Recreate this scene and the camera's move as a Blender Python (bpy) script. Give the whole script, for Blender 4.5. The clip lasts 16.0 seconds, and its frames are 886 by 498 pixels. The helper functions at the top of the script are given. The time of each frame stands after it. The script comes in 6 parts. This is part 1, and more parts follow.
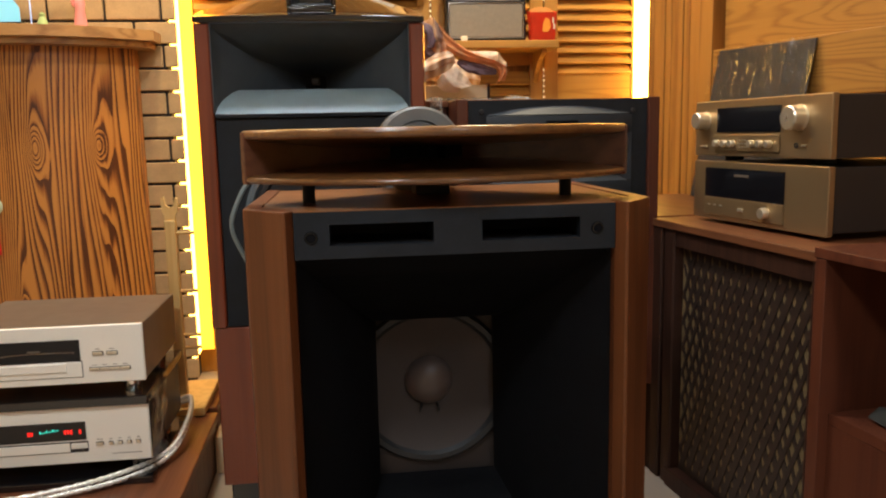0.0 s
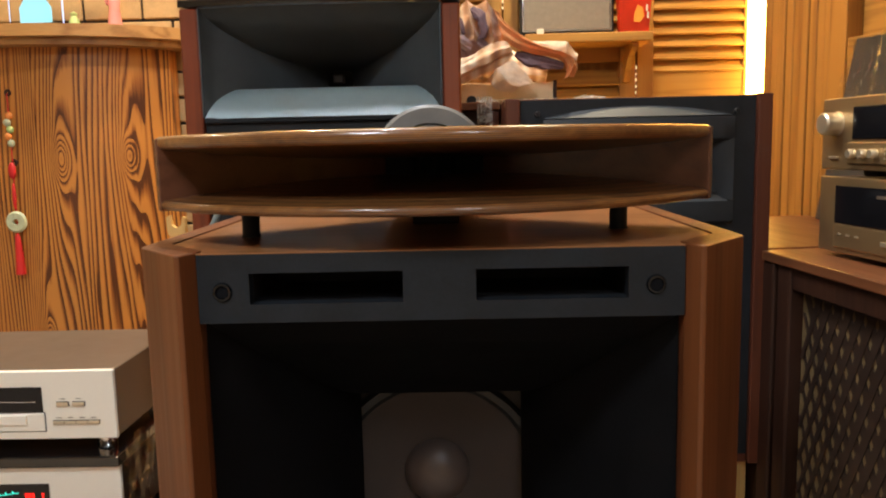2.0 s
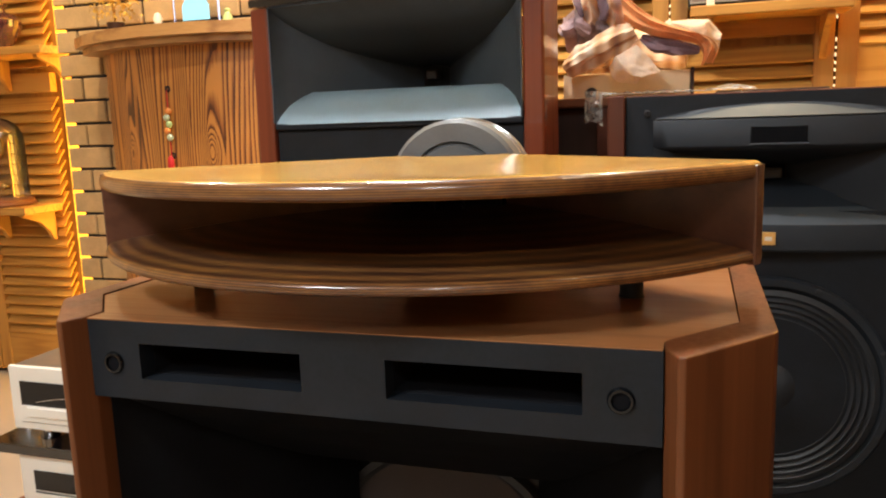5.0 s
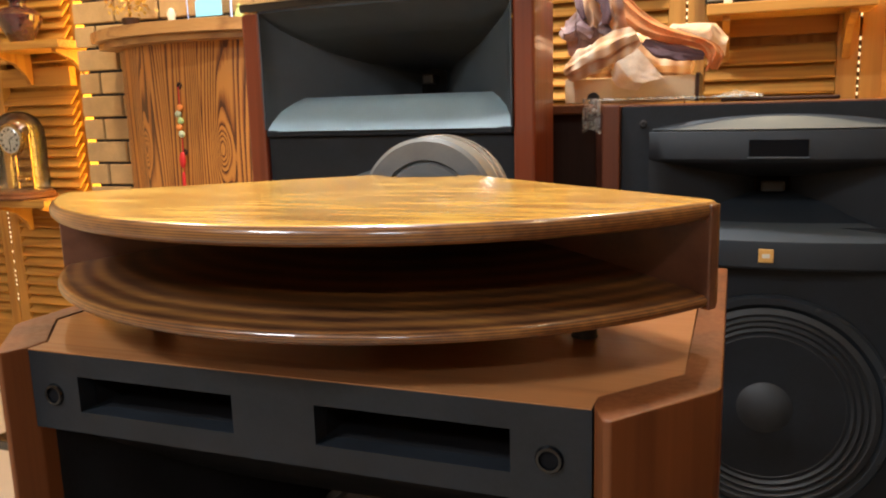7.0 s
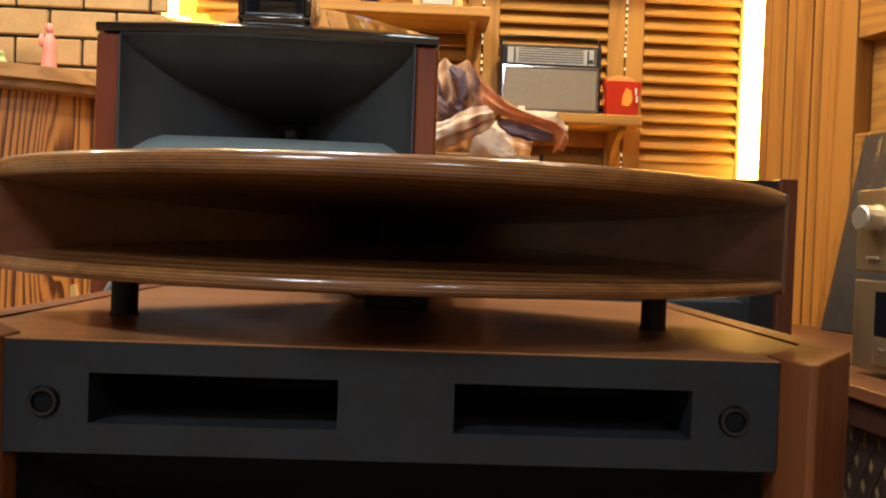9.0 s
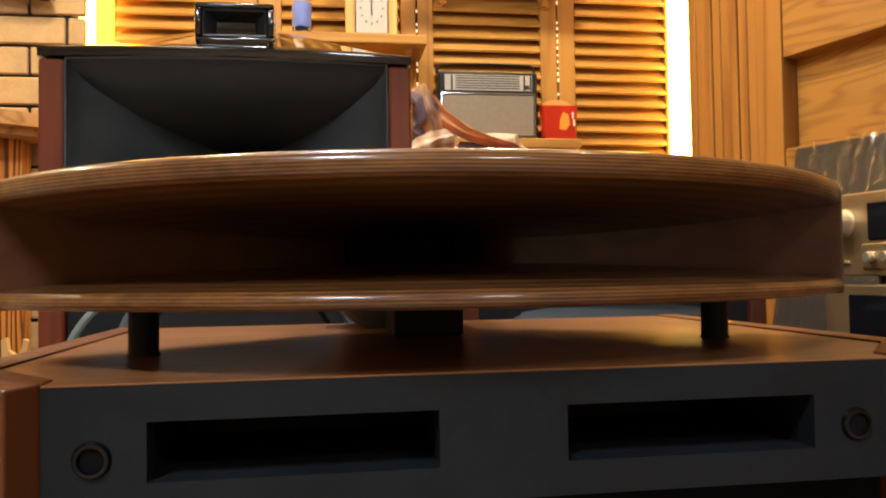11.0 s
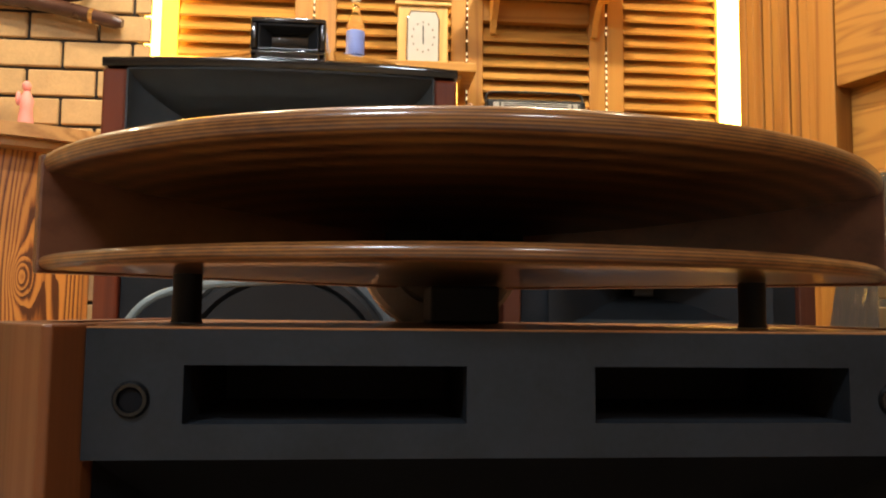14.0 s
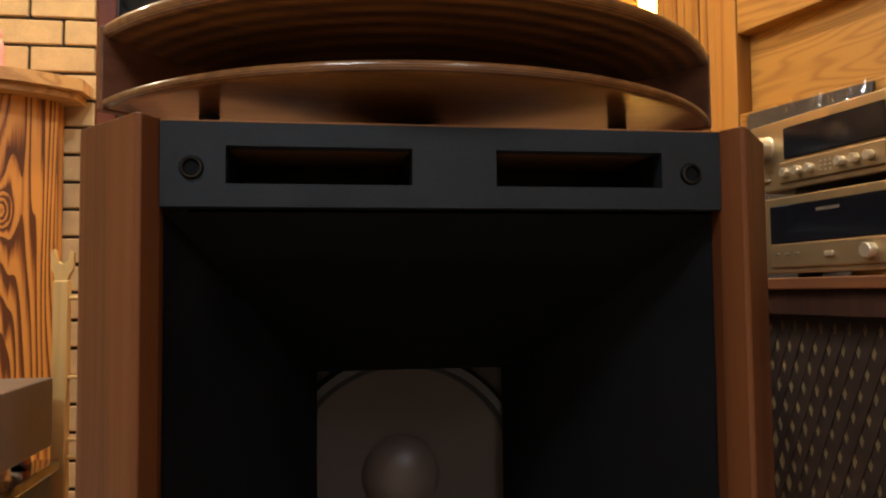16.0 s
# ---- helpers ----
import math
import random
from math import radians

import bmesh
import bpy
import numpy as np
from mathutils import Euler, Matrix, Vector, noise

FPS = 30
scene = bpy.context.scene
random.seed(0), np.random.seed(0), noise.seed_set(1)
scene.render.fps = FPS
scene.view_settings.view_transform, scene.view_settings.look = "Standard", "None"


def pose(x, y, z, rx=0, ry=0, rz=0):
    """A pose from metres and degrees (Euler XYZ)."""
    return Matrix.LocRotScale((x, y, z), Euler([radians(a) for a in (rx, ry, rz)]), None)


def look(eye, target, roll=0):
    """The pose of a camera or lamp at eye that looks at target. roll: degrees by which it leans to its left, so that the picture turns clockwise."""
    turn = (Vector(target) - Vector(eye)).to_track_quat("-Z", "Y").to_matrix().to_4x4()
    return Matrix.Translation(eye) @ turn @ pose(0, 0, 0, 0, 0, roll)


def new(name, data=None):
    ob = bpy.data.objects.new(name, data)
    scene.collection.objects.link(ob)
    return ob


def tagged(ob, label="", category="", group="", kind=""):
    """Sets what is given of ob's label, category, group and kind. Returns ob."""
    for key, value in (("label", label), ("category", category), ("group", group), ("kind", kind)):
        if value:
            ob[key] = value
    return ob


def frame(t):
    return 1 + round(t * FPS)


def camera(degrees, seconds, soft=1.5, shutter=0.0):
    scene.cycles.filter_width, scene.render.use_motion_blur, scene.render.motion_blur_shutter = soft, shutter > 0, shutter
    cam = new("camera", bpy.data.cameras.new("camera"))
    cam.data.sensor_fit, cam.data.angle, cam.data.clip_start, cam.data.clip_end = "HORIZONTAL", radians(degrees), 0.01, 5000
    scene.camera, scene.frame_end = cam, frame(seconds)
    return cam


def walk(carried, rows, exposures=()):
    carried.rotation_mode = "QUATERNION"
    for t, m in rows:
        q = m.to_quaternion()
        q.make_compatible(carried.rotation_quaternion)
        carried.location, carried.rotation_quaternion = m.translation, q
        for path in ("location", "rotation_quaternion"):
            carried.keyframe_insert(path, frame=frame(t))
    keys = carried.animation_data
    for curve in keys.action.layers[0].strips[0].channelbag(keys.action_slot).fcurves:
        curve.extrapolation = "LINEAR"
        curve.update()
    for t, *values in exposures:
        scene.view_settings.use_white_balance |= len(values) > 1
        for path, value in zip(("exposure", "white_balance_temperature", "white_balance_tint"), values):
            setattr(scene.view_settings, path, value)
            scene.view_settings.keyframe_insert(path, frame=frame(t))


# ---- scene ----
cam = camera(59.3, 16.0, soft=2.1)
PATH = [
    (0, (0.065, -0.088, 1.045), (0.31, 1.875, 0.75), -1.2),
    (0.5, (0.148, -0.004, 1.063), (0.337, 1.964, 0.761), -2.0),
    (1, (0.189, 0.06, 1.051), (0.317, 2.032, 0.744), -2.7),
    (1.5, (0.224, 0.197, 1.033), (0.27, 2.178, 0.755), -1.8),
    (2, (0.27, 0.333, 1.037), (0.233, 2.315, 0.773), -1.3),
    (2.5, (0.295, 0.41, 1.043), (0.202, 2.385, 0.741), -2.0),
    (3, (0.315, 0.436, 1.04), (0.179, 2.408, 0.739), -2.8),
    (3.5, (0.371, 0.484, 1.039), (0.135, 2.45, 0.759), -3.1),
    (4, (0.438, 0.532, 1.042), (0.034, 2.468, 0.742), -2.7),
    (4.5, (0.498, 0.569, 1.063), (-0.013, 2.476, 0.746), -2.5),
    (4.7, (0.516, 0.577, 1.079), (-0.052, 2.468, 0.762), -2.1),
    (6.8, (0.606, 0.641, 1.15), (-0.078, 2.482, 0.769), -1.8),
    (7, (0.608, 0.647, 1.14), (-0.082, 2.489, 0.783), -1.6),
    (7.5, (0.556, 0.654, 1.11), (-0.031, 2.549, 0.858), 0.4),
    (8, (0.442, 0.646, 1.069), (0.088, 2.611, 0.957), 2.6),
    (8.5, (0.344, 0.624, 1.026), (0.197, 2.616, 0.928), 1.7),
    (9, (0.261, 0.639, 1.003), (0.325, 2.638, 0.972), 2.1),
    (9.2, (0.222, 0.644, 0.997), (0.334, 2.641, 0.984), 2.5),
    (11.3, (0.141, 0.727, 0.984), (0.446, 2.702, 1.07), -1.1),
    (11.5, (0.154, 0.742, 0.985), (0.429, 2.721, 1.087), -0.8),
    (12, (0.184, 0.778, 1.003), (0.363, 2.767, 1.113), -0.3),
    (12.5, (0.193, 0.808, 1.01), (0.356, 2.799, 1.109), -0.6),
    (13, (0.193, 0.81, 1.008), (0.339, 2.803, 1.097), -0.2),
    (13.5, (0.168, 0.755, 0.988), (0.316, 2.748, 1.068), 0.1),
    (14, (0.151, 0.697, 0.933), (0.325, 2.682, 1.1), 0.6),
    (14.5, (0.147, 0.614, 0.884), (0.365, 2.588, 1.125), 1.4),
    (15, (0.129, 0.528, 0.843), (0.416, 2.492, 1.084), 1.9),
    (15.5, (0.121, 0.478, 0.811), (0.417, 2.447, 0.998), 0.6),
    (16, (0.125, 0.456, 0.766), (0.431, 2.43, 0.875), -0.6),
]
walk(cam, [(t, look(eye, target, roll)) for t, eye, target, roll in PATH],
     exposures=[(0, -0.1), (2, 0.1), (3.5, 0.27), (5.5, 0.42), (7, 0.40), (7.5, 0.34), (8.2, 0.0), (9, 0.0), (12.5, 0.05), (14.5, 0.08), (16, 0.02)])

# ---- light ----
world = bpy.data.worlds.new("world")
world.use_nodes = True
world.node_tree.nodes["Background"].inputs[0].default_value = (0.02, 0.016, 0.012, 1)
scene.world = world


def area_lamp(name, place, target, size, power, colour):
    data = bpy.data.lights.new(name, "AREA")
    data.shape, data.size, data.energy, data.color = "DISK", size, power, colour
    ob = new(name, data)
    ob.matrix_world = look(place, target)
    return ob


WARM = (1.0, 0.83, 0.56)
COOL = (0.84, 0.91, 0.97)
NEUTRAL = (0.92, 0.95, 1.0)
DOWNLIGHTS = [(-1.5, 2.55), (-0.45, 2.6), (0.72, 2.62), (-0.03, 1.82), (1.0, 1.5)]
POWERS = [20, 19, 22, 22, 3]
for (x, y), p in zip(DOWNLIGHTS, POWERS):
    area_lamp("downlight_lamp", (x, y, 2.60), (x, y, 0), 0.12, p, NEUTRAL if y == 1.82 else WARM)
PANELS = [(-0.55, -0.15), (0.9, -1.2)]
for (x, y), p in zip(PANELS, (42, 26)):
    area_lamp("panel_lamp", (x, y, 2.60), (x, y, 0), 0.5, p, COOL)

# ---- materials ----
def node_mat(name):
    m = bpy.data.materials.new(name)
    m.use_nodes = True
    t = m.node_tree
    return m, t, t.nodes["Principled BSDF"]


def link(t, a, b):
    t.links.new(a, b)


def ramp(t, fac, stops):
    r = t.nodes.new("ShaderNodeValToRGB")
    els = r.color_ramp.elements
    while len(els) < len(stops):
        els.new(0.5)
    for e, (p, c) in zip(els, stops):
        e.position, e.color = p, (*c, 1)
    link(t, fac, r.inputs[0])
    return r.outputs[0]


def math_node(t, op, a, b=None):
    n = t.nodes.new("ShaderNodeMath")
    n.operation = op
    for k, v in enumerate((a, b)):
        if v is None:
            continue
        if isinstance(v, (int, float)):
            n.inputs[k].default_value = v
        else:
            link(t, v, n.inputs[k])
    return n.outputs[0]


def coords(t, scale, shift=0.0):
    """Object coordinates, stretched, moved by a random amount for each object."""
    tc = t.nodes.new("ShaderNodeTexCoord")
    info = t.nodes.new("ShaderNodeObjectInfo")
    mp = t.nodes.new("ShaderNodeMapping")
    mp.inputs["Scale"].default_value = scale
    add = t.nodes.new("ShaderNodeVectorMath")
    add.operation = "ADD"
    comb = t.nodes.new("ShaderNodeCombineXYZ")
    r = math_node(t, "MULTIPLY", info.outputs["Random"], 17.0 if shift else 0.0)
    for k in range(3):
        link(t, r, comb.inputs[k])
    link(t, tc.outputs["Object"], mp.inputs[0])
    link(t, mp.outputs[0], add.inputs[0])
    link(t, comb.outputs[0], add.inputs[1])
    return add.outputs[0]


def noise_tex(t, vec, scale, detail=3.0, rough=0.5):
    n = t.nodes.new("ShaderNodeTexNoise")
    n.inputs["Scale"].default_value, n.inputs["Detail"].default_value, n.inputs["Roughness"].default_value = scale, detail, rough
    link(t, vec, n.inputs["Vector"])
    return n.outputs["Fac"]


def bump(t, bsdf, height, strength, distance=0.002):
    b = t.nodes.new("ShaderNodeBump")
    b.inputs["Strength"].default_value, b.inputs["Distance"].default_value = strength, distance
    link(t, height, b.inputs["Height"])
    link(t, b.outputs[0], bsdf.inputs["Normal"])


def wood(name, light, dark, along="z", rings=9.0, width=7.0, length=0.55, amount=0.8, rough=0.4, coat=0.0, haze=0.06, fine=160.0, relief=0.15, spec=0.28):
    """Flat-sawn wood: growth rings as contour lines of a long stretched noise, with fine pores along the grain."""
    m, t, b = node_mat(name)
    k = "xyz".index(along)
    big = [width] * 3
    big[k] = length
    small = [fine] * 3
    small[k] = 3.0
    v = coords(t, big, 1.0)
    n = noise_tex(t, v, 1.0, 1.5, 0.45)
    w = math_node(t, "SINE", math_node(t, "MULTIPLY", n, rings * 6.283))
    w = math_node(t, "MULTIPLY_ADD", w, 0.5)
    w.node.inputs[2].default_value = 0.5
    w = math_node(t, "POWER", w, 2.2)
    pores = noise_tex(t, coords(t, small, 1.0), 1.0, 2.0, 0.6)
    tone = noise_tex(t, coords(t, (1.7, 1.7, 1.7), 1.0), 1.0, 2.0)
    f = math_node(t, "MULTIPLY", w, amount)
    f = math_node(t, "ADD", f, math_node(t, "MULTIPLY", math_node(t, "SUBTRACT", pores, 0.5), 0.7))
    f = math_node(t, "ADD", f, math_node(t, "MULTIPLY", math_node(t, "SUBTRACT", tone, 0.5), 0.5))
    mid = [0.55 * a + 0.45 * c for a, c in zip(light, dark)]
    col = ramp(t, f, [(0.0, light), (0.5, mid), (1.0, dark)])
    link(t, col, b.inputs["Base Color"])
    rr = math_node(t, "MULTIPLY_ADD", pores, 0.25)
    rr.node.inputs[2].default_value = rough - 0.12
    link(t, rr, b.inputs["Roughness"])
    b.inputs["Coat Weight"].default_value, b.inputs["Coat Roughness"].default_value = coat, haze
    b.inputs["Specular IOR Level"].default_value = spec
    bump(t, b, f, relief, 0.001)
    return m


def plain(name, colour, rough=0.5, metal=0.0, vary=0.15, size=18.0, relief=0.0, grain=300.0, coat=0.0, stretch=(1, 1, 1), spec=0.5):
    """A painted, cast or brushed surface with mottling at two scales."""
    m, t, b = node_mat(name)
    v = coords(t, stretch, 1.0)
    a = noise_tex(t, v, size, 4.0, 0.6)
    g = noise_tex(t, v, grain, 2.0, 0.5)
    f = math_node(t, "ADD", math_node(t, "MULTIPLY", a, 0.7), math_node(t, "MULTIPLY", g, 0.3))
    lo = [c * (1 - vary) for c in colour]
    hi = [min(1.0, c * (1 + vary)) for c in colour]
    link(t, ramp(t, f, [(0.3, lo), (0.7, hi)]), b.inputs["Base Color"])
    rr = math_node(t, "MULTIPLY_ADD", a, 0.2)
    rr.node.inputs[2].default_value = max(0.02, rough - 0.1)
    link(t, rr, b.inputs["Roughness"])
    b.inputs["Metallic"].default_value = metal
    b.inputs["Specular IOR Level"].default_value = spec
    b.inputs["Coat Weight"].default_value, b.inputs["Coat Roughness"].default_value = coat, 0.05
    if relief:
        bump(t, b, g, relief, 0.001)
    return m


def glow(name, colour, strength):
    m, t, b = node_mat(name)
    b.inputs["Base Color"].default_value = (*colour, 1)
    b.inputs["Emission Color"].default_value = (*colour, 1)
    b.inputs["Emission Strength"].default_value = strength
    return m


def glass(name, colour=(1, 1, 1), rough=0.02):
    m, t, b = node_mat(name)
    b.inputs["Base Color"].default_value = (*colour, 1)
    b.inputs["Transmission Weight"].default_value, b.inputs["Roughness"].default_value, b.inputs["IOR"].default_value = 1.0, rough, 1.45
    return m


def ply_wood(name, dark, rough=0.3, layers=0.13):
    """Varnished plywood: thin plies show as contour lines wherever the curve cuts them."""
    m, t, b = node_mat(name)
    tc = t.nodes.new("ShaderNodeTexCoord")
    sep = t.nodes.new("ShaderNodeSeparateXYZ")
    link(t, tc.outputs["Object"], sep.inputs[0])
    wob = noise_tex(t, coords(t, (6, 6, 6)), 1.0, 2.0)
    z = math_node(t, "ADD", sep.outputs["Z"], math_node(t, "MULTIPLY", wob, 0.0012))
    ply = math_node(t, "SINE", math_node(t, "MULTIPLY", z, 6.283 / 0.0022))
    streak = noise_tex(t, coords(t, (7, 130, 130)), 1.0, 3.0, 0.65)
    figure = noise_tex(t, coords(t, (9, 22, 22)), 1.0, 3.0, 0.6)
    f = math_node(t, "MULTIPLY_ADD", ply, layers)
    f.node.inputs[2].default_value = 0.05
    f = math_node(t, "ADD", f, math_node(t, "MULTIPLY", streak, 0.45))
    f = math_node(t, "ADD", f, math_node(t, "MULTIPLY", figure, 0.4))
    col = ramp(t, f, dark)
    link(t, col, b.inputs["Base Color"])
    b.inputs["Roughness"].default_value = rough
    b.inputs["Coat Weight"].default_value, b.inputs["Coat Roughness"].default_value = 0.6 if layers else 0.42, 0.07 if layers else 0.17
    b.inputs["Specular IOR Level"].default_value = 0.3
    bump(t, b, streak, 0.08, 0.0006)
    return m


def knot_pine(name, knots, light, mid, dark):
    """Scorched flat-sawn pine: upright growth lines that swell and close into eyes at the knots (x, z, size)."""
    m, t, b = node_mat(name)
    tc = t.nodes.new("ShaderNodeTexCoord")
    sep = t.nodes.new("ShaderNodeSeparateXYZ")
    link(t, tc.outputs["Object"], sep.inputs[0])
    drift = noise_tex(t, coords(t, (7, 7, 0.42)), 1.0, 2.0, 0.5)
    ph = math_node(t, "ADD", math_node(t, "MULTIPLY", sep.outputs["X"], 58.0), math_node(t, "MULTIPLY", drift, 12.0))

    def hill(x, z, wide, tall, high):
        u = math_node(t, "DIVIDE", math_node(t, "SUBTRACT", sep.outputs["X"], x), wide)
        v = math_node(t, "DIVIDE", math_node(t, "SUBTRACT", sep.outputs["Z"], z), tall)
        r = math_node(t, "ADD", math_node(t, "MULTIPLY", u, u), math_node(t, "MULTIPLY", v, v))
        return math_node(t, "MULTIPLY", math_node(t, "POWER", 2.718, math_node(t, "MULTIPLY", r, -1.0)), high)

    for x, z, size in knots:
        ph = math_node(t, "ADD", ph, hill(x, z, 0.026 * size, 0.062 * size, 4.2 * size))
        ph = math_node(t, "ADD", ph, hill(x - 0.010, z, 0.052 * size, 0.36, 3.4))
    line = math_node(t, "FRACT", ph)
    pores = noise_tex(t, coords(t, (220, 220, 4)), 1.0, 2.0, 0.6)
    tone = noise_tex(t, coords(t, (9, 9, 0.8)), 1.0, 3.0, 0.55)
    scorch = noise_tex(t, coords(t, (26, 26, 1.6), 0.0), 1.0, 2.0, 0.5)
    scorch = math_node(t, "MULTIPLY", math_node(t, "MAXIMUM", math_node(t, "SUBTRACT", scorch, 0.63), 0.0), 4.5)
    f = math_node(t, "ADD", line, math_node(t, "MULTIPLY", math_node(t, "SUBTRACT", pores, 0.5), 0.45))
    f = math_node(t, "ADD", f, math_node(t, "MULTIPLY", math_node(t, "SUBTRACT", tone, 0.50), 1.0))
    f = math_node(t, "ADD", f, scorch)
    link(t, ramp(t, f, [(0.02, mid), (0.14, light), (0.50, light), (0.70, mid), (0.88, dark), (0.99, dark)]), b.inputs["Base Color"])
    b.inputs["Roughness"].default_value = 0.42
    b.inputs["Specular IOR Level"].default_value = 0.35
    b.inputs["Coat Weight"].default_value, b.inputs["Coat Roughness"].default_value = 0.2, 0.12
    bump(t, b, line, 0.12, 0.001)
    return m


def film_sheet(name):
    """Thin clear film: lets light straight through and shines by its own gloss."""
    m, t, b = node_mat(name)
    out = [n for n in t.nodes if n.type == "OUTPUT_MATERIAL"][0]
    clear, shine, mix, fr = (t.nodes.new("ShaderNode" + n) for n in ("BsdfTransparent", "BsdfGlossy", "MixShader", "Fresnel"))
    clear.inputs["Color"].default_value = (0.93, 0.93, 0.93, 1)
    shine.inputs["Roughness"].default_value = 0.12
    fr.inputs["IOR"].default_value = 1.5
    link(t, fr.outputs[0], mix.inputs[0])
    link(t, clear.outputs[0], mix.inputs[1])
    link(t, shine.outputs[0], mix.inputs[2])
    link(t, mix.outputs[0], out.inputs["Surface"])
    return m


def cloudy_film(name):
    """Thin milky plastic: part clear, part pale and glossy."""
    m, t, b = node_mat(name)
    b.inputs["Base Color"].default_value = (0.75, 0.74, 0.70, 1)
    b.inputs["Roughness"].default_value = 0.18
    n = noise_tex(t, coords(t, (1, 1, 1)), 45.0, 3.0, 0.6)
    link(t, ramp(t, n, [(0.35, (0.16, 0.16, 0.16)), (0.7, (0.60, 0.60, 0.60))]), b.inputs["Alpha"])
    return m


def check_cloth(name):
    m, t, b = node_mat(name)
    v = coords(t, (1, 1, 1))
    patch = noise_tex(t, v, 7.0, 2.0)
    wv = t.nodes.new("ShaderNodeTexWave")
    wv.inputs["Scale"].default_value, wv.inputs["Distortion"].default_value = 9.0, 3.0
    link(t, v, wv.inputs["Vector"])
    weave = noise_tex(t, v, 420.0, 2.0)
    f = math_node(t, "ADD", math_node(t, "MULTIPLY", patch, 1.1), math_node(t, "MULTIPLY", wv.outputs["Fac"], 0.18))
    f = math_node(t, "SUBTRACT", f, 0.12)
    col = ramp(t, f, [(0.28, (0.26, 0.15, 0.12)), (0.38, (0.50, 0.26, 0.12)), (0.50, (0.70, 0.46, 0.27)), (0.64, (0.80, 0.68, 0.53)), (0.80, (0.56, 0.34, 0.19))])
    link(t, col, b.inputs["Base Color"])
    b.inputs["Roughness"].default_value = 0.75
    b.inputs["Sheen Weight"].default_value = 0.3
    bump(t, b, weave, 0.3, 0.001)
    return m


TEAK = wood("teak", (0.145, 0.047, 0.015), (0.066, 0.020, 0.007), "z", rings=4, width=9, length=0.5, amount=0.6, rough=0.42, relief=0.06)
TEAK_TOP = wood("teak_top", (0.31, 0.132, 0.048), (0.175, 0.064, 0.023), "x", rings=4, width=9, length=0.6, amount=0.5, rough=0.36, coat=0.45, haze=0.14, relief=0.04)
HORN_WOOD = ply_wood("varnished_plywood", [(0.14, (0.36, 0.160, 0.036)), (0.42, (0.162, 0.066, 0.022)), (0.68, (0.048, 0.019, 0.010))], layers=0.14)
# Golden copy of the plywood: the back wall's glow painted into it.
HORN_LIT_TOP = ply_wood("plywood_lit_top", [(0.40, (0.62, 0.385, 0.082)), (0.475, (0.47, 0.262, 0.050)), (0.56, (0.27, 0.130, 0.026))], 0.24, 0.0)
CHEEK_WOOD = wood("dark_varnished_wood", (0.125, 0.046, 0.024), (0.060, 0.021, 0.012), "y", rings=4, width=14, length=2.0, amount=0.5, rough=0.35, coat=0.6, haze=0.2, relief=0.04)
RED_GLOSS = wood("red_gloss_veneer", (0.185, 0.034, 0.009), (0.09, 0.014, 0.004), "z", rings=5, width=12, length=0.6, amount=0.5, rough=0.42, coat=0.9, haze=0.03, relief=0.0)
RED_WOOD = wood("red_brown_veneer", (0.105, 0.030, 0.014), (0.052, 0.013, 0.007), "z", rings=4, width=10, length=0.6, amount=0.5, rough=0.45, coat=0.2, relief=0.05)
DARK_WOOD = wood("dark_walnut", (0.042, 0.017, 0.010), (0.020, 0.008, 0.005), "z", rings=4, width=10, length=0.6, amount=0.5, rough=0.5, relief=0.08)
LATH = plain("blackened_lath", (0.030, 0.017, 0.012), 0.5, vary=0.3)
BENCH_WOOD = wood("bench_red_brown", (0.17, 0.058, 0.024), (0.085, 0.027, 0.012), "y", rings=4, width=9, length=0.6, amount=0.5, rough=0.4, relief=0.05)
SLAB_WOOD = wood("walnut_top", (0.150, 0.056, 0.024), (0.074, 0.026, 0.011), "y", rings=4, width=9, length=0.6, amount=0.5, rough=0.4, relief=0.05)
BURNT_PINE = knot_pine("burnt_pine", ((-0.255, 1.02, 0.85), (0.105, 1.02, 1.0), (0.305, 1.025, 0.85), (0.02, 0.42, 0.8)), (0.50, 0.205, 0.042), (0.30, 0.102, 0.021), (0.088, 0.027, 0.008))
SLAB_PINE = wood("pine_slab", (0.45, 0.235, 0.08), (0.20, 0.08, 0.027), "x", rings=5, width=12, length=0.4, amount=0.6, rough=0.42, coat=0.2)
LOUVER = wood("louver_pine", (0.46, 0.235, 0.052), (0.29, 0.125, 0.026), "x", rings=6, width=14, length=0.8, amount=0.6, rough=0.5)
STILE = wood("stile_pine", (0.45, 0.228, 0.052), (0.28, 0.118, 0.026), "z", rings=5, width=10, length=0.7, amount=0.6, rough=0.5)
BOARD = wood("board_cedar", (0.36, 0.165, 0.034), (0.215, 0.085, 0.017), "z", rings=5, width=7, length=0.5, amount=0.7, rough=0.5)
PANEL_WOOD = wood("panel_ash", (0.37, 0.180, 0.038), (0.20, 0.080, 0.017), "y", rings=24, width=7, length=1.1, amount=0.6, rough=0.5)
PALE_WOOD = wood("pale_pine", (0.66, 0.42, 0.15), (0.48, 0.27, 0.08), "z", rings=4, width=14, length=0.8, amount=0.5, rough=0.5)
BLACK = plain("black_satin_paint", (0.0088, 0.0112, 0.0148), 0.54, vary=0.35, relief=0.1, grain=240, spec=0.28)
MOULD = plain("black_horn_plastic", (0.017, 0.0205, 0.025), 0.52, vary=0.15, relief=0.06, grain=400, spec=0.3)
# Lighter copy of the horn plastic: caught light painted into lips and rims.
MOULD_LIT_EDGE = plain("lit_edge_charcoal", (0.044, 0.053, 0.061), 0.55, vary=0.08, spec=0.4)
